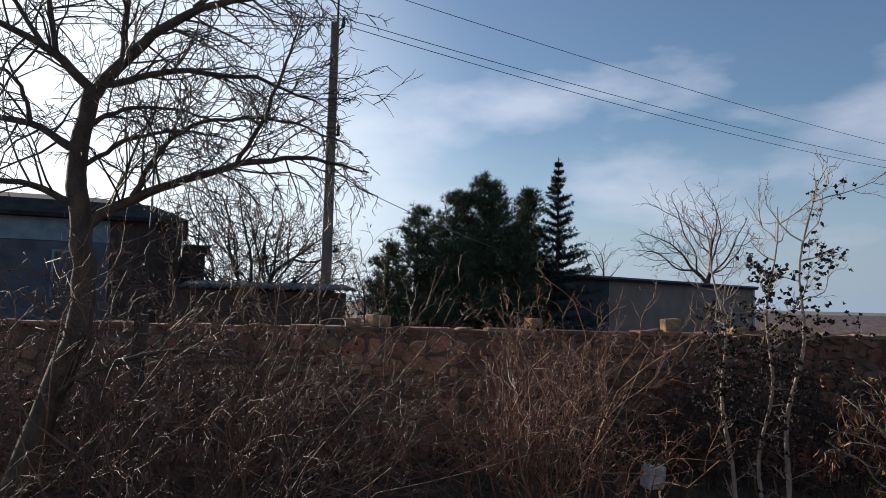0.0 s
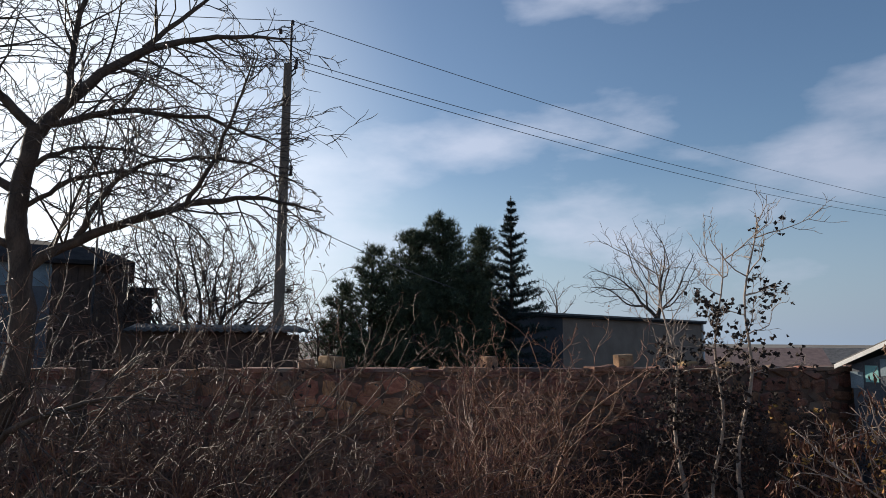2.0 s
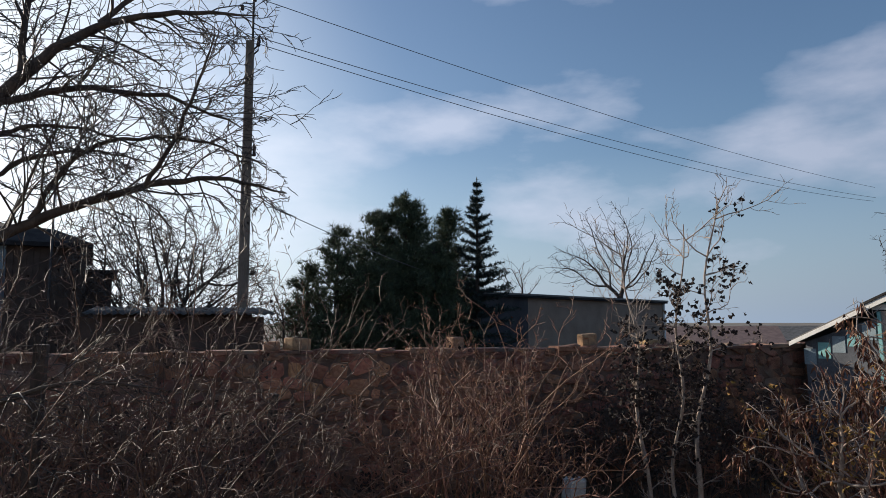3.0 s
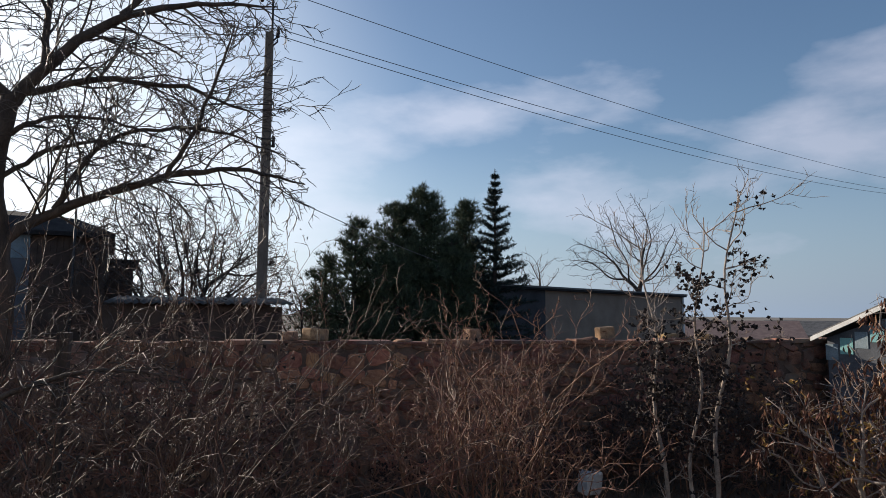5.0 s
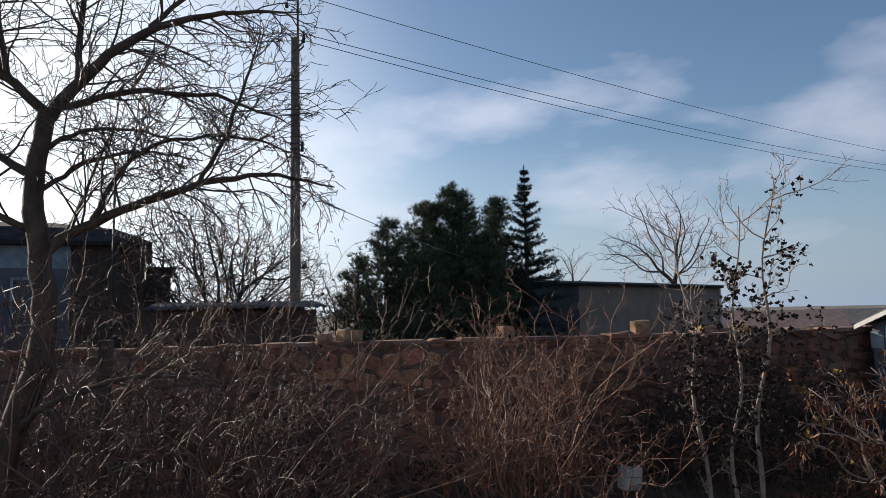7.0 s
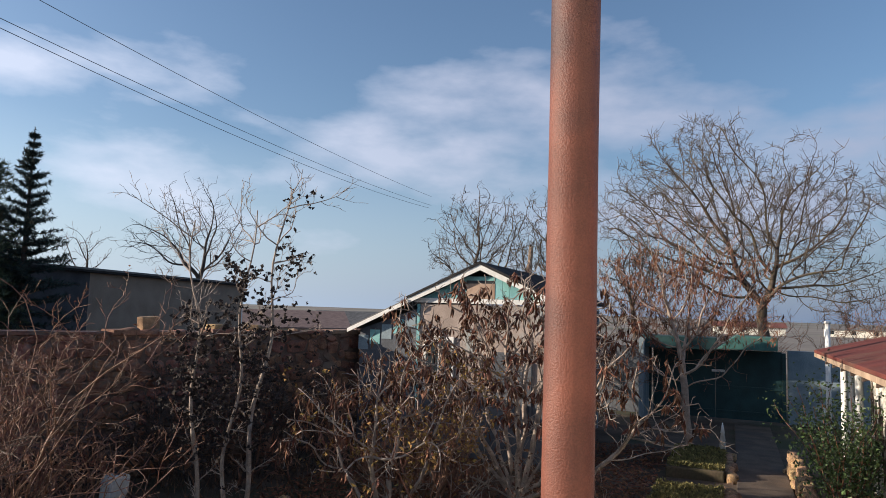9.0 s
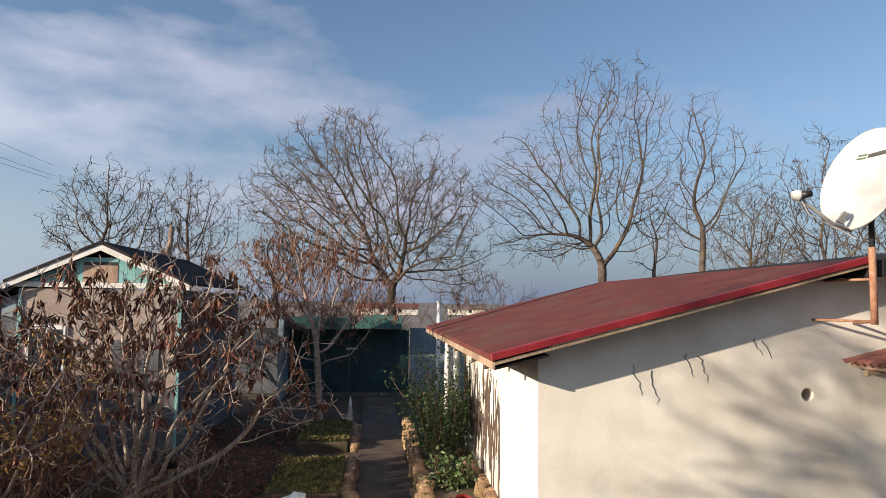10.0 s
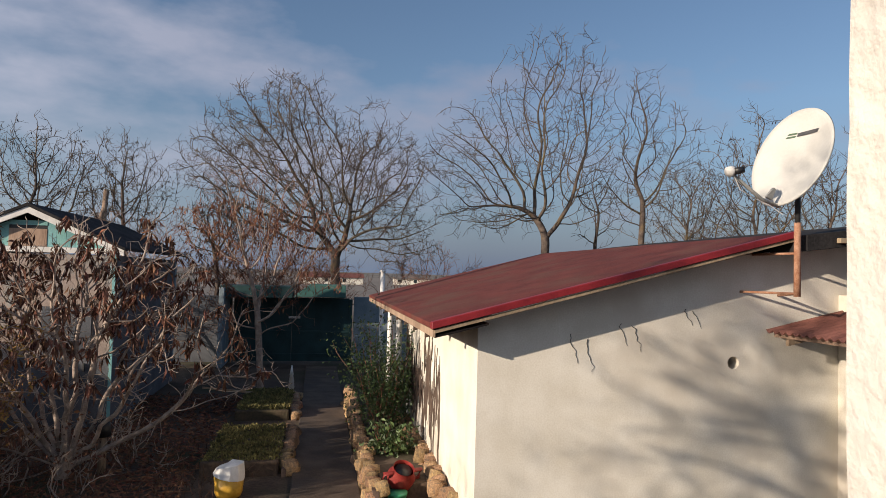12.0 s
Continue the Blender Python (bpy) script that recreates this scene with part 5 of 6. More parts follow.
for i, (x, y, h, r_, n) in enumerate(((7.3, 7.3, 1.3, 0.7, 9), (8.9, 6.3, 0.9, 0.6, 7), (7.5, 6.2, 0.9, 0.6, 8), (9.6, 7.4, 1.1, 0.7, 8))):
    thicket("fig_shoots", x, y, h, r_, n, 160 + i, M_FIG, "low pale bare shoots springing beside the fig", 60, M_FIGLEAF, 0.07, depth=1, r=0.012, upright=0.7)


def leaf_litter():
    rng = np.random.default_rng(520)
    s = Shape()
    for _ in range(9000):
        u, v = rng.uniform(1.6, 9.5), rng.uniform(3.1, 8.5)
        p = np.array([u, v, 0.02 + 0.03 * rng.random()])
        al = unit(rng.normal(0, 1, 3) * np.array([1, 1, 0.25]))
        s.leaf(p, al, unit(np.cross(al, np.array([0, 0, 1.0]) + rng.normal(0, 0.4, 3))), rng.uniform(0.05, 0.13), rng.uniform(0.012, 0.03))
    for _ in range(500):
        u, v = rng.uniform(1.6, 9.5), rng.uniform(3.1, 8.5)
        a = rng.uniform(0, 6.28)
        L = rng.uniform(0.15, 0.6)
        s.tube([(u, v, 0.03), (u + L * 0.5 * math.cos(a), v + L * 0.5 * math.sin(a), 0.05), (u + L * math.cos(a + 0.2), v + L * math.sin(a + 0.2), 0.03)], [0.008, 0.006, 0.004], 4)
    ob = link("leaf_litter", s.mesh("leaf_litter", False), M_DEADLEAF, None, m=YARD)
    tagged(ob, "fallen brown leaves and twigs on the soil under the fig", "leaves", kind="stuff")


leaf_litter()

# ---- trees over the yard ----
P_ = YARD @ Vector((9.15, 2.7, 0))


grown_tree("peach_tree", P_.x, P_.y, [(0.0, -0.05), (-0.02, 0.5), (-0.08, 1.1), (-0.14, 1.9)],
           [(-0.2, 0, 4, 1.5, 1.3, 1.1, 798), (0.6, 0, 3.3, 1.1, 1, 1, 380), (-1.1, 0, 3, 0.9, 0.9, 0.9, 304), (0.55, 0, 2.1, 0.5, 0.5, 0.8, 76), (-0.9, 0, 1.9, 0.5, 0.5, 0.7, 68)],
           31, 0.075, 0.0045, 0.12, "young fruit tree keeping russet dead leaves in its crown", bark=M_PEACHBARK, twig=M_TWIGR, leaves=2300, leaf_mat=M_DEADLEAF, leaf=0.11, leaf_low=2.0, leaf_high=4.3, spur=1, reach=9)
# the wide tree behind the gate and its neighbours
grown_tree("bare_tree", 21.6, 8.6, [(0.2, -0.05), (0.1, 1.6), (-0.2, 3.0)],
           [(-3.3, 0, 6.5, 1.8, 2.2, 1.5, 627), (-1.9, 0, 7.9, 1.6, 2, 1.35, 627), (0.7, 0, 5.9, 2.2, 2.4, 2, 1064), (-1, 0, 5.4, 1.9, 2, 1.6, 570), (2.1, 0, 3.9, 1, 1.4, 1, 228), (-2.6, 0, 4.6, 1.5, 1.6, 1, 228)],
           32, 0.15, 0.0085, 0.2, "wide bare old tree with crooked dark limbs behind the gate", bark=M_GREYTREE, twig=M_GREYTREE, spur=3, leaves=350, leaf_mat=M_DARKLEAF, leaf=0.10)
grown_tree("tall_tree", 24.3, 2.1, [(0.0, -0.05), (0.0, 3.0), (0.1, 4.2)],
           [(0.2, 0, 8.4, 2.2, 2, 2.7, 798), (-2.2, 0, 7, 2.1, 1.6, 1.6, 456), (-1.9, 0, 5, 2, 1.6, 0.8, 285), (1.2, 0, 6.6, 1.4, 1.4, 1.8, 323), (0.7, 0, 10.4, 0.9, 0.8, 0.9, 133)],
           33, 0.145, 0.0085, 0.22, "tall leafless tree with steep grey limbs", group="trees behind the outbuilding", spur=2)
grown_tree("tall_tree", 25.3, -1.2, [(0.0, -0.05), (0.0, 4.2), (0.05, 5.6)],
           [(0, 0, 7.4, 1.2, 1.1, 2.6, 380), (1.2, 0, 7.2, 1.1, 0.9, 1.4, 190), (-0.8, 0, 6, 0.9, 0.9, 1.3, 171), (-0.3, 0, 9.4, 0.45, 0.4, 0.8, 46)],
           34, 0.11, 0.0085, 0.22, "slimmer tall leafless tree with upright grey limbs", group="trees behind the outbuilding", spur=2)
grown_tree("small_tree", 26.3, 0.4, [(0.0, -0.05), (0.0, 3.6), (0.0, 4.6)], [(0, 0, 5.6, 0.8, 0.7, 1.7, 209)], 35, 0.07, 0.009, 0.24, "slim young leafless tree", spur=1)
for i, (x, y, w, h) in enumerate(((22.2, -2.6, 1.4, 5.9), (21.9, -4.3, 1.7, 7.0), (21.5, -6.2, 1.6, 6.2))):
    grown_tree("seed_tree", x, y, [(0.0, -0.05), (0.1, 2.2), (0.0, 3.2)], [(0.0, 0, (h + 3.4) / 2, w, 1.3, (h - 2.4) / 2, 850)], 36 + i, 0.08, 0.007, 0.16, "bare twiggy tree dotted with dry seed pods", leaves=320, leaf=0.12, leaf_mat=M_DARKLEAF, spur=2)
for i, (x, y, w, h) in enumerate(((16.1, 15.3, 1.6, 6.3), (18.3, 14.3, 1.3, 6.5), (20.6, 12.6, 1.0, 5.0))):
    grown_tree("seed_tree", x, y, [(0.0, -0.05), (0.1, 2.2), (0.0, 3.4)], [(0.0, 0, (h + 3.6) / 2, w, 1.3, (h - 3.0) / 2, 900)], 46 + i, 0.08, 0.007, 0.15, "bare twiggy tree with clinging dry leaves behind the summer house", facing=-48.0, leaves=420, leaf=0.11, leaf_mat=M_DARKLEAF, spur=2)
for i, (x, y, h) in enumerate(((17.5, 12.2, 3.7), (22.5, 9.9, 3.6), (24.0, 6.5, 3.5), (20.3, 11.2, 3.6))):
    bare_tree("scrub", x, y, h, 0.04, 56 + i, LOW_TREE, 3, 3, "low bare scrub behind the yard", twig=M_TWIGR, category="shrub")
# beyond the wall
grown_tree("bare_tree", -4.7, 19.6, [(0.0, -0.05), (0.0, 1.5), (0.1, 2.2)], [(-0.6, 0, 4.3, 1.7, 1.6, 1.7, 1330), (1.2, 0, 3.9, 1.5, 1.5, 1.3, 855), (0.2, 0, 2.9, 1.6, 1.5, 0.8, 380)], 71, 0.13, 0.009, 0.14, "dense bare tree behind the low shed", facing=0.0, bark=M_BARK, twig=M_TWIGD, spur=3)
grown_tree("bare_tree", -1.5, 21.5, [(0.0, -0.05), (0.0, 1.4)], [(0, 0, 2.9, 1.3, 1.2, 1, 456)], 72, 0.08, 0.008, 0.2, "low bare tree behind the power pole", facing=0.0, bark=M_BARK, twig=M_TWIG, spur=1)
grown_tree("bare_tree", 15.4, 35.0, [(0.0, -0.05), (0.0, 2.8), (-0.1, 4.2)], [(-0.5, 0, 7, 1.9, 1.8, 2.1, 627), (-2.6, 0, 6, 1.5, 1.4, 1.1, 285), (1, 0, 6.2, 1.4, 1.4, 1.6, 285)], 73, 0.16, 0.009, 0.24, "bare spreading tree behind the barn", facing=-20.0, bark=M_BARK, twig=M_TWIGD, spur=1)
grown_tree("bare_tree", 10.7, 38.5, [(0.0, -0.05), (0.0, 3.0)], [(0, 0, 5.2, 1.2, 1.1, 1.2, 228)], 74, 0.1, 0.010, 0.3, "small bare tree behind the barn", facing=-15.0, bark=M_BARK, twig=M_TWIG, spur=1)


# ---- conifers ----
def tuft(s, rng, p, d, n, length, w):
    for _ in range(n):
        a = unit(d * 0.7 + rng.normal(0, 0.55, 3))
        s.blade(p, p + a * length * rng.uniform(0.6, 1.1), unit(np.cross(a, rng.normal(0, 1, 3))) * w)


def pine(x, y, height, radius, seed, base, whorls, label, dense=1.0):
    rng = np.random.default_rng(seed)
    ob = thing("pine_tree", pose(x, y, 0), label, "pine tree", "pines beyond the wall")
    wood, nd = Shape(), Shape()
    tp, _ = wander(rng, (0, 0, -0.1), (0, 0, 1), height, 8, 0.03, 0.1)
    tp[:, 2] *= height / tp[-1, 2]
    wood.tube(tp, np.linspace(0.16, 0.02, 9), 7)
    for wI in range(whorls):
        f = base + (1 - base) * (wI + rng.random() * 0.6) / whorls
        q = min(int(f * 8), 7)
        c = tp[q] + (tp[q + 1] - tp[q]) * (f * 8 - q)
        g = (f - base) / (1 - base)
        reach = radius * (1 - g) ** 0.62 * (0.8 + 0.4 * noise.noise(Vector((seed, wI * 0.7, 0)))) + 0.12
        for k in range(rng.integers(5, 8)):
            a = rng.uniform(0, 6.283)
            L = reach * rng.uniform(0.6, 1.15)
            pts, d = wander(rng, c, (math.cos(a), math.sin(a), 0.25), L, 5, 0.1, 0.09)
            wood.tube(pts, np.linspace(0.03, 0.008, 6), 4)
            m_ = int((7 + L * 13) * dense)
            for j in range(m_):
                u = (0.2 + 0.8 * (j / m_) ** 0.8) * 5
                i2 = min(int(u), 4)
                p = pts[i2] + (pts[i2 + 1] - pts[i2]) * (u - i2) + rng.normal(0, 0.07 + 0.05 * L, 3)
                tuft(nd, rng, p, unit(d + np.array([0, 0, 0.7])), 13, 0.24, 0.010)
    link("trunk", wood.mesh("trunk"), M_BARK, ob)
    link("crown", nd.mesh("crown", False), M_PINE, ob)["kind"] = "stuff"


pine(2.25, 22.6, 6.85, 3.0, 101, 0.12, 26, "dark bushy pine with a blunt crown", 1.5)
pine(1.15, 22.2, 6.5, 2.7, 102, 0.12, 22, "dark pine with a loose pointed crown", 1.0)
pine(-0.9, 22.4, 4.7, 1.9, 103, 0.1, 14, "lower ragged pine at the edge of the group", 0.8)
pine(3.7, 23.2, 6.7, 2.0, 104, 0.12, 22, "narrow dark pine beside the spruce", 1.3)
pine(3.1, 21.4, 5.3, 2.1, 105, 0.05, 18, "dark bushy young pine", 1.5)
pine(-0.05, 21.6, 5.7, 2.1, 107, 0.08, 18, "ragged young pine with upright shoots", 0.9)
pine(1.3, 21.0, 4.7, 2.1, 106, 0.05, 16, "dark bushy young pine", 1.5)


def spruce(x, y, height, radius, seed):
    rng = np.random.default_rng(seed)
    ob = thing("spruce_tree", pose(x, y, 0), "slender dark spruce with a sharp tiered top", "spruce tree")
    wood, nd = Shape(), Shape()
    wood.tube([(0, 0, -0.1), (0, 0, height * 0.5), (0, 0, height)], [0.14, 0.08, 0.01], 7)
    z = 0.5
    while z < height - 0.1:
        g = z / height
        reach = radius * (1 - g) ** 1.1 + 0.05
        for k in range(rng.integers(8, 12)):
            a = rng.uniform(0, 6.283)
            L = reach * rng.uniform(0.5, 1.2)
            pts, d = wander(rng, (0, 0, z), (math.cos(a), math.sin(a), -0.3 + 0.75 * g), L, 5, 0.08, 0.07)
            wood.tube(pts, np.linspace(0.02, 0.006, 6), 4)
            m_ = int(6 + L * 24)
            for j in range(m_):
                u = 0.1 + 4.85 * j / m_
                i2 = min(int(u), 4)
                p = pts[i2] + (pts[i2 + 1] - pts[i2]) * (u - i2) + rng.normal(0, 0.02 + 0.06 * (1 - g), 3) * (1, 1, 0.5)
                tuft(nd, rng, p, unit(d + rng.normal(0, 0.5, 3)), 7, 0.14, 0.013)
        z += rng.uniform(0.28, 0.42) - 0.14 * g
    for j in range(14):
        tuft(nd, rng, np.array([0, 0, height - 0.04 * j]), np.array([0, 0, 1.0]), 5, 0.1, 0.01)
    link("trunk", wood.mesh("trunk"), M_BARK, ob)
    link("crown", nd.mesh("crown", False), M_SPRUCE, ob)["kind"] = "stuff"


spruce(4.70, 22.3, 7.72, 2.25, 111)


# ---- garden beds by the path ----
def stone_mesh(seed):
    rng = np.random.default_rng(seed)
    bm = bmesh.new()
    n = 7
    ang = np.sort(np.arange(n) * 2 * math.pi / n + rng.uniform(-0.25, 0.25, n))
    rings = []
    for (y, k) in ((0.5, 0.95), (-0.25, 1.0), (-0.5, 0.78)):
        rings.append([bm.verts.new((0.56 * k * np.sign(math.cos(a)) * abs(math.cos(a)) ** 0.55 * rng.uniform(0.9, 1.05), y + rng.uniform(-0.05, 0.05), 0.56 * k * np.sign(math.sin(a)) * abs(math.sin(a)) ** 0.55 * rng.uniform(0.9, 1.05))) for a in ang])
    for r in range(2):
        for i in range(n):
            j = (i + 1) % n
            bm.faces.new((rings[r][i], rings[r][j], rings[r + 1][j], rings[r + 1][i]))
    bm.faces.new(rings[2])
    bm.faces.new(rings[0][::-1])
    bmesh.ops.recalc_face_normals(bm, faces=bm.faces)
    me = bpy.data.meshes.new("stone")
    bm.to_mesh(me)
    bm.free()
    for p in me.polygons:
        p.use_smooth = len(p.vertices) == 4
    return me


STONES = [stone_mesh(200 + i) for i in range(8)]


def stone_row(name, label, u0, u1, v, z0, rows, size, seed, material=None, jitter=0.03):
    rng = np.random.default_rng(seed)
    ob = thing(name, YARD, label, "stone edging")
    core = part("core", box(u0, u1, v - size * 0.25, v + size * 0.25, z0 - 0.05, z0 + rows * size * 0.72 - 0.06), M_MORTAR, ob)
    shared = []
    for me in STONES[:5]:
        c = me.copy()
        c.materials.clear()
        c.materials.append(material or M_SHELL)
        shared.append(c)
    for r in range(rows):
        u = u0
        while u < u1:
            w = size * rng.uniform(0.7, 1.5)
            h = size * rng.uniform(0.75, 1.1)
            m = Matrix.Translation((u + w / 2, v + rng.normal(0, jitter), z0 + size * 0.72 * (r + 0.45))) @ Euler((rng.normal(0, 0.15), rng.normal(0, 0.15), rng.normal(0, 0.2))).to_matrix().to_4x4() @ Matrix.Diagonal((w, size * rng.uniform(0.8, 1.1), h, 1))
            link("stone", shared[rng.integers(5)], None, ob, m=m)
            u += w * 0.96
    return ob


stone_row("stone_edging", "rough yellowish shell-stone edging of the planted strip", 1.3, 8.2, 0.82, 0.0, 4, 0.15, 301)
stone_row("stone_edging", "low rough stone edging of the garden bed", 3.3, 5.7, 1.9, 0.0, 1, 0.2, 302)
stone_row("stone_edging", "low rough stone edging of the far garden bed", 6.9, 9.3, 1.9, 0.0, 1, 0.17, 303)
stone_row("rubble_plinth", "rough shell-stone plinth along the outbuilding wall", 0.7, 4.9, 0.06, 0.0, 4, 0.17, 304, jitter=0.04)

planter = part("planter_soil", box(1.6, 8.1, 0.12, 0.74, -0.05, 0.36, 0.02), M_SOIL, None, m=YARD)
tagged(planter, "dark soil of the raised planted strip", "soil", kind="structure")


def leafy_bush(name, u, v, z0, h, r, n, seed, material, label, leaf=0.055):
    rng = np.random.default_rng(seed)
    ob = thing(name, YARD @ Matrix.Translation((u, v, z0)), label, "bush")
    st, lv = Shape(), Shape()
    cl = []
    for i in range(16):
        a = rng.uniform(0, 6.283)
        pts, d = wander(rng, (0.1 * math.cos(a), 0.1 * math.sin(a), 0), (0.28 * math.cos(a), 0.28 * math.sin(a), 1), h * rng.uniform(0.5, 1.0), 8, 0.12, 0.04)
        st.tube(pts, np.linspace(0.012, 0.004, 9), 5)
        cl += list(pts[2:])
    link("growth", st.mesh("growth"), M_TWIGR, ob)["kind"] = "stuff"
    for i in range(n):
        p = cl[rng.integers(len(cl))] + rng.normal(0, r * 0.33, 3)
        if p[2] < 0:
            p[2] = abs(p[2])
        al = unit(rng.normal(0, 1, 3) + np.array([0, 0, 0.2]))
        lv.leaf(p, al, unit(np.cross(al, rng.normal(0, 1, 3))), leaf * rng.uniform(0.7, 1.4), leaf * rng.uniform(0.25, 0.4))
    link("foliage", lv.mesh("foliage", False), material, ob)["kind"] = "stuff"
    return ob


leafy_bush("rose_bush", 4.4, 0.45, 0.34, 1.5, 0.45, 2600, 401, M_GREEN, "green leafy rose bush against the cream wall")
leafy_bush("rose_bush", 5.6, 0.42, 0.34, 1.8, 0.4, 1500, 402, M_GREEN, "tall green climbing bush by the veranda posts")
leafy_bush("iris_clump", 3.0, 0.5, 0.34, 0.4, 0.3, 500, 403, M_GREEN, "low clump of green garden leaves", 0.075)


def ground_cover(name, u0, u1, v0, v1, z0, n, h, seed, material, label):
    rng = np.random.default_rng(seed)
    s = Shape()
    for _ in range(n):
        p = np.array([rng.uniform(u0, u1), rng.uniform(v0, v1), z0])
        a = unit(rng.normal(0, 0.5, 3) + np.array([0, 0, 1.0]))
        p[2] += h * max(0.0, noise.noise(Vector((p[0] * 3.1, p[1] * 3.1, seed))) + 0.15) * rng.random()
        s.leaf(p, unit(a + rng.normal(0, 0.6, 3)), unit(np.cross(a, rng.normal(0, 1, 3))), h * rng.uniform(0.3, 0.7), h * rng.uniform(0.1, 0.2))
    ob = link(name, s.mesh(name, False), material, None, m=YARD)
    tagged(ob, label, "plants", kind="stuff")


for nm, (u0, u1, v0, v1) in (("garden_bed", (3.4, 5.7, 2.0, 3.05)), ("garden_bed", (6.95, 9.3, 2.0, 3.0))):
    b = part(nm, box(u0, u1, v0, v1, -0.05, 0.17, 0.03), M_SOIL, None, m=YARD)
    tagged(b, "raised dark garden bed", "garden bed", kind="structure")
ground_cover("bed_greens", 3.45, 5.65, 2.0, 3.02, 0.16, 4500, 0.10, 501, M_GRASS, "yellow-green low plants in the garden bed")
ground_cover("bed_greens", 7.0, 9.25, 2.0, 2.96, 0.16, 4500, 0.13, 502, M_GRASS, "yellow-green low plants in the far garden bed")


def scatter_weeds():
    rng = np.random.default_rng(510)
    s = Shape()
    for _ in range(11000):
        x, y = rng.uniform(-6, 10), rng.uniform(4.5, 12)
        if y > 10.3 + x * 0.09 + 1.0:
            continue
        p = np.array([x, y, 0.0])
        a = unit(rng.normal(0, 0.6, 3) + np.array([0, 0, 1.0]))
        s.blade(p, p + a * rng.uniform(0.06, 0.38), unit(np.cross(a, rng.normal(0, 1, 3))) * 0.006)
    ob = link("dry_weeds", s.mesh("dry_weeds", False), M_WEED)
    tagged(ob, "dry brown weeds over the garden soil", "weeds", kind="stuff")


scatter_weeds()


# ---- small things in the garden ----
def turned(name, parent, prof, material, sides=20, label="", cap=True):
    s = Shape()
    s.tube([(0, 0, z) for z, _ in prof], [r for _, r in prof], sides, cap)
    return link(name, s.mesh(name), material, parent, label)


def pots():
    ob = thing("clay_pot", YARD @ pose(1.75, 0.52, 0.28, 0, -30, 20), "red glazed clay pot tipped on the planter edge", "pot")
    turned("body", ob, [(0, 0.09), (0.08, 0.16), (0.18, 0.17), (0.26, 0.12), (0.30, 0.13)], M_REDCLAY, cap=False)
    # black disc stands for the shade inside the pot
    turned("dark_mouth_disc", ob, [(0.26, 0.10), (0.27, 0.10)], M_BLACK)
    for sg in (-1, 1):
        s = Shape()
        s.tube([(0, sg * 0.13, 0.24), (0, sg * 0.24, 0.24), (0, sg * 0.24, 0.12), (0, sg * 0.16, 0.08)], [0.025] * 4, 8)
        link("handle", s.mesh("handle"), M_REDCLAY, ob)
    ob = thing("green_pot", YARD @ pose(1.47, 0.56, 0.0), "green plastic flower pot with a white rim pattern", "pot")
    turned("body", ob, [(0, 0.085), (0.27, 0.11)], M_GREENPL)
    turned("rim", ob, [(0.27, 0.117), (0.31, 0.121)], M_GREENPL)
    ob = thing("yellow_bucket", YARD @ pose(2.5, 2.55, 0.0), "yellow plastic bucket covered with a white plastic bag", "bucket")
    turned("body", ob, [(0, 0.15), (0.05, 0.17), (0.26, 0.185)], M_YELLOW)
    s = Shape()
    rng = np.random.default_rng(7)
    s.tube([(rng.normal(0, 0.01), rng.normal(0, 0.01), z) for z in (0.24, 0.30, 0.38, 0.41)], [0.20, 0.185, 0.17, 0.06], 11, True)
    link("bag", s.mesh("bag", False), M_WHITEPL, ob, "crumpled white plastic bag")
    ob = thing("white_bucket", pose(3.72, 10.75, 0.0, 4, 3, 20), "dirty white plastic canister standing by the wall", "canister")
    part("body", box(-0.16, 0.16, -0.12, 0.12, 0, 0.36, 0.04), M_WHITEPL, ob)
    turned("cap", ob, [(0.355, 0.05), (0.40, 0.05)], M_BLACK, 14)
    ob = thing("striped_ornament", YARD @ pose(9.2, 2.05, 0.1), "slim white striped garden ornament in the bed", "ornament")
    turned("cone", ob, [(0, 0.06), (0.12, 0.055), (0.125, 0.07), (0.25, 0.05), (0.255, 0.06), (0.4, 0.035), (0.405, 0.045), (0.62, 0.01)], M_WHITEPL, 14)
    ob = thing("tree_stump_post", YARD @ pose(3.6, 4.35, 0.0), "short grey stake with an upturned black pot", "stake")
    turned("stake", ob, [(0, 0.06), (0.55, 0.05)], M_WOOD, 10)
    turned("pot", ob, [(0.5, 0.10), (0.62, 0.10), (0.74, 0.07)], M_BLACK, 14)
    ob = thing("old_plank", YARD @ pose(8.2, 3.2, 0.33, 0, 12, -25), "grey weathered plank lying across the bed", "plank")
    part("board", box(-0.9, 0.9, -0.12, 0.12, -0.02, 0.02, 0.006), M_WOOD, ob)
    rng = np.random.default_rng(12)
    for k in range(9):
        me = STONES[k % 8].copy()
        me.materials.clear()
        me.materials.append(M_SHELL)
        o = link("field_stone", me, None, None, m=Matrix.Translation((5.15 + rng.normal(0, 0.25), 8.6 + rng.normal(0, 0.2), 0.07)) @ Euler(rng.uniform(0, 3, 3)).to_matrix().to_4x4() @ Matrix.Diagonal((*(rng.uniform(0.12, 0.22, 3)), 1)))
        tagged(o, "loose pale field stone on the soil", "stone", "loose stones under the saplings")


pots()


def fence_posts():
    for (x, y, h) in ((-3.05, 7.5, 2.6), (-4.9, 7.6, 2.4), (-0.9, 9.3, 1.9)):
        ob = thing("fence_post", pose(x, y, 0, 1, 2, 0), "dark weathered wooden stake in the thicket", "post", "stakes in the thicket")
        part("stake", box(-0.06, 0.06, -0.05, 0.05, 0, h, 0.012), M_BARK, ob)


fence_posts()


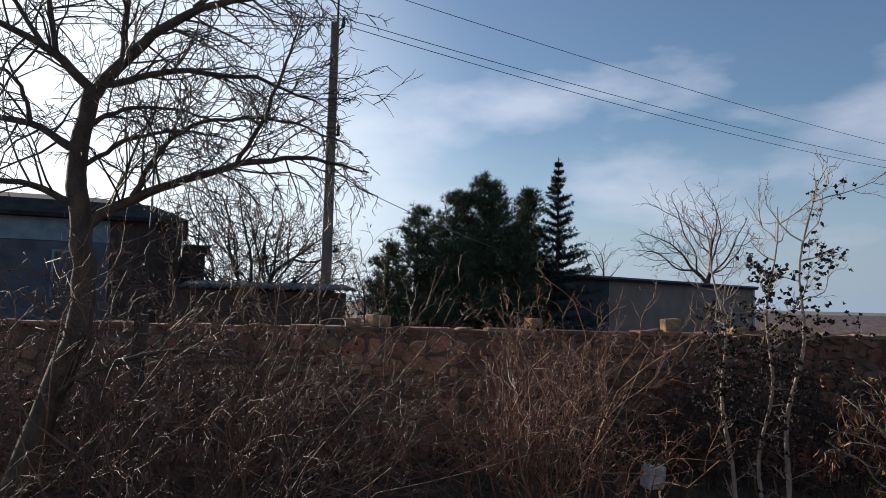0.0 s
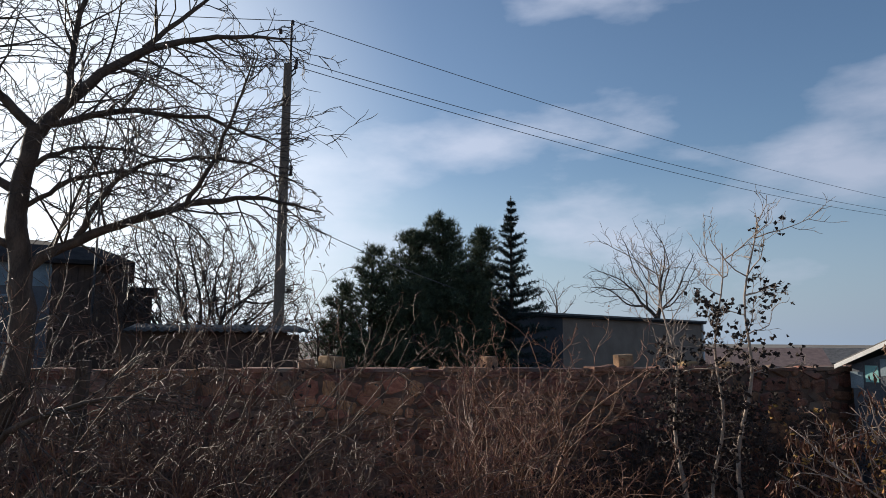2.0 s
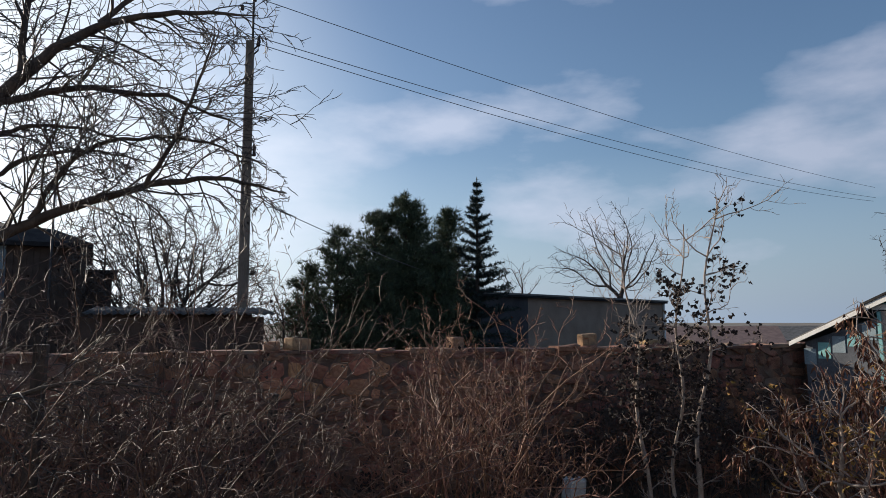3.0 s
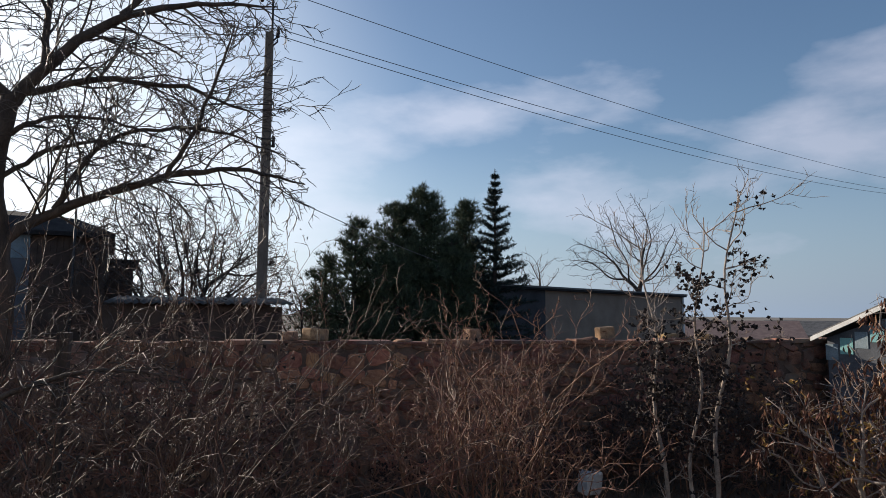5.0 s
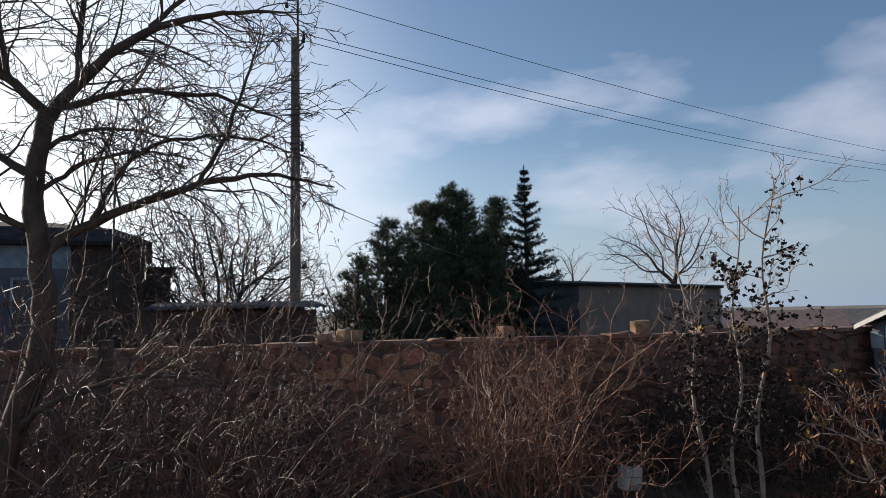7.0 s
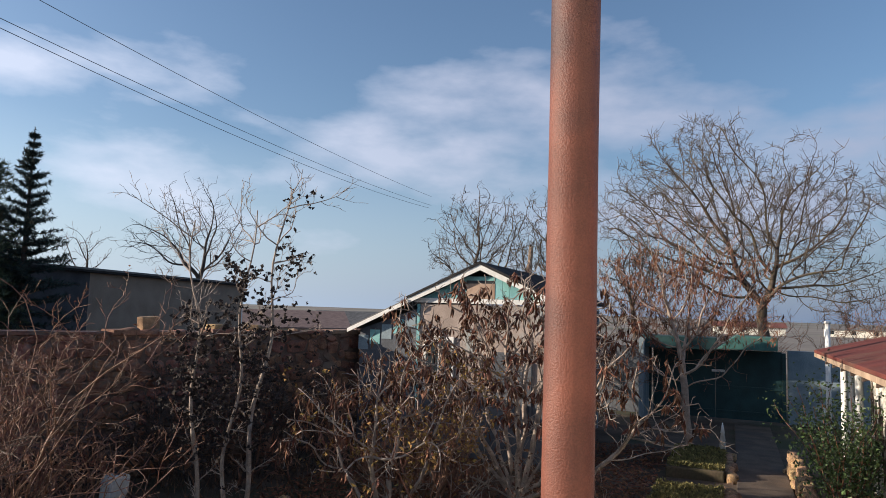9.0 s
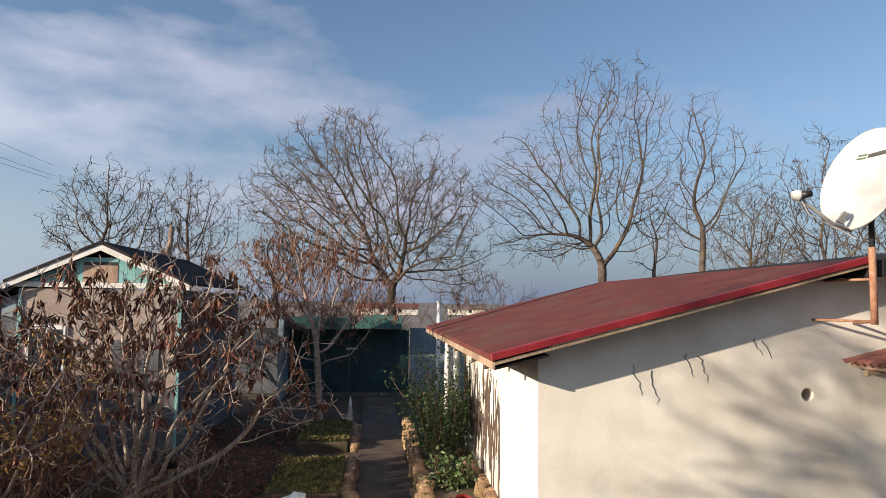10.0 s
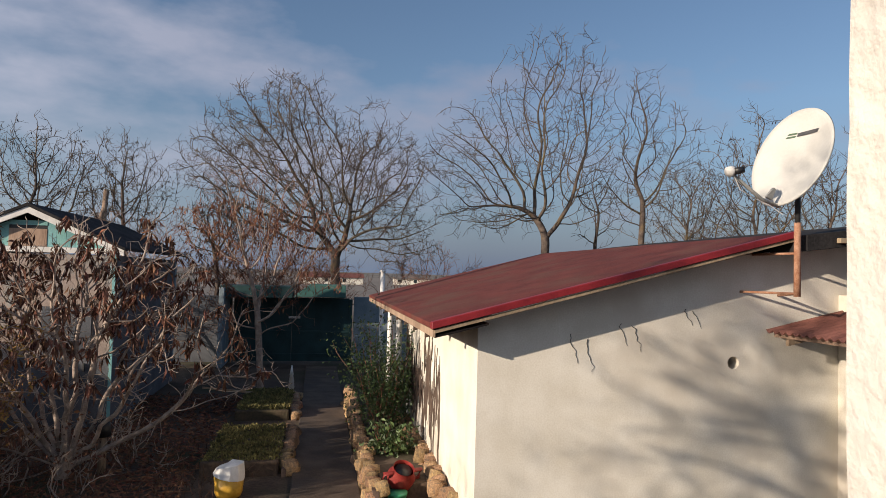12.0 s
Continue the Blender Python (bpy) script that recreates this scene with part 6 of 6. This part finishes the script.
# ---- coping stones and the stones of the garden wall ----
def wall_stones():
    rng = np.random.default_rng(900)
    shared = []
    for me in STONES:
        c = me.copy()
        c.materials.clear()
        c.materials.append(M_STONE)
        shared.append(c)
    # stones of the sunlit patch, lit by colour only
    sunlit = [c.copy() for c in STONES]
    for c in sunlit:
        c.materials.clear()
        c.materials.append(M_STONE_LIT)
    far_v, far_f = [], []
    near = []
    z = 0.0
    while z < WALL_H - 0.1:
        h = rng.uniform(0.16, 0.34)
        if z + h > WALL_H - 0.08:
            h = WALL_H - z
        x = rng.uniform(-0.2, 0)
        while x < WALL_L:
            w = rng.uniform(0.16, 0.56)
            near.append((x + w / 2, z + h / 2, w, h))
            x += w
        z += h
    n_part = 0
    for (x, zc, w, h) in near:
        m = Matrix.Translation((x, 0.06 + rng.normal(0, 0.009), zc + rng.normal(0, 0.03))) @ Euler((rng.normal(0, 0.06), rng.normal(0, 0.22), rng.normal(0, 0.08))).to_matrix().to_4x4() @ Matrix.Diagonal((w * rng.uniform(0.92, 1.08), 0.24, h * rng.uniform(0.9, 1.15), 1))
        k = rng.integers(8)
        if 10.6 < x < 19.0 and zc > 0.7 and n_part < 295:
            link("stone", (sunlit if 10.9 < x < 12.9 and 1.5 < zc < 2.28 else shared)[k], None, wall_garden, m=m)
            n_part += 1
        else:
            me = STONES[k]
            o = len(far_v)
            far_v.extend([(m @ v.co)[:] for v in me.vertices])
            far_f.extend([tuple(o + i for i in p.vertices) for p in me.polygons])
    fm = bpy.data.meshes.new("stone_courses")
    fm.from_pydata(far_v, [], far_f)
    link("stone_courses", fm, M_STONE_J, wall_garden)["kind"] = "stuff"
    x = -0.05
    while x < WALL_L:
        w = rng.uniform(0.3, 0.75)
        lift, back = rng.normal(0, 0.012), rng.normal(0, 0.02)
        part("coping", box(x, x + w - 0.012, -0.07 + back, 0.43 + back, WALL_H - 0.05, WALL_H + 0.012 + lift, 0.014), M_STONE, wall_garden)
        x += w
    for (x, w, h, k) in ((16.63, 0.30, 0.24, 0), (14.1, 0.24, 0.20, 1), (11.4, 0.40, 0.20, 2), (11.0, 0.26, 0.15, 0), (17.9, 0.36, 0.12, 1), (18.7, 0.28, 0.11, 2)):
        o = part("coping_stone", box(-w / 2, w / 2, -0.12, 0.12, 0, h, 0.03), M_SHELL, None, m=WALL_M @ Matrix.Translation((x, 0.18, WALL_H + 0.01)) @ Euler((0, 0.06 * (k - 1), 0.35 * k)).to_matrix().to_4x4())
        tagged(o, "loose pale shell-stone block lying on the wall top", "stone", "blocks on the wall top")


wall_stones()
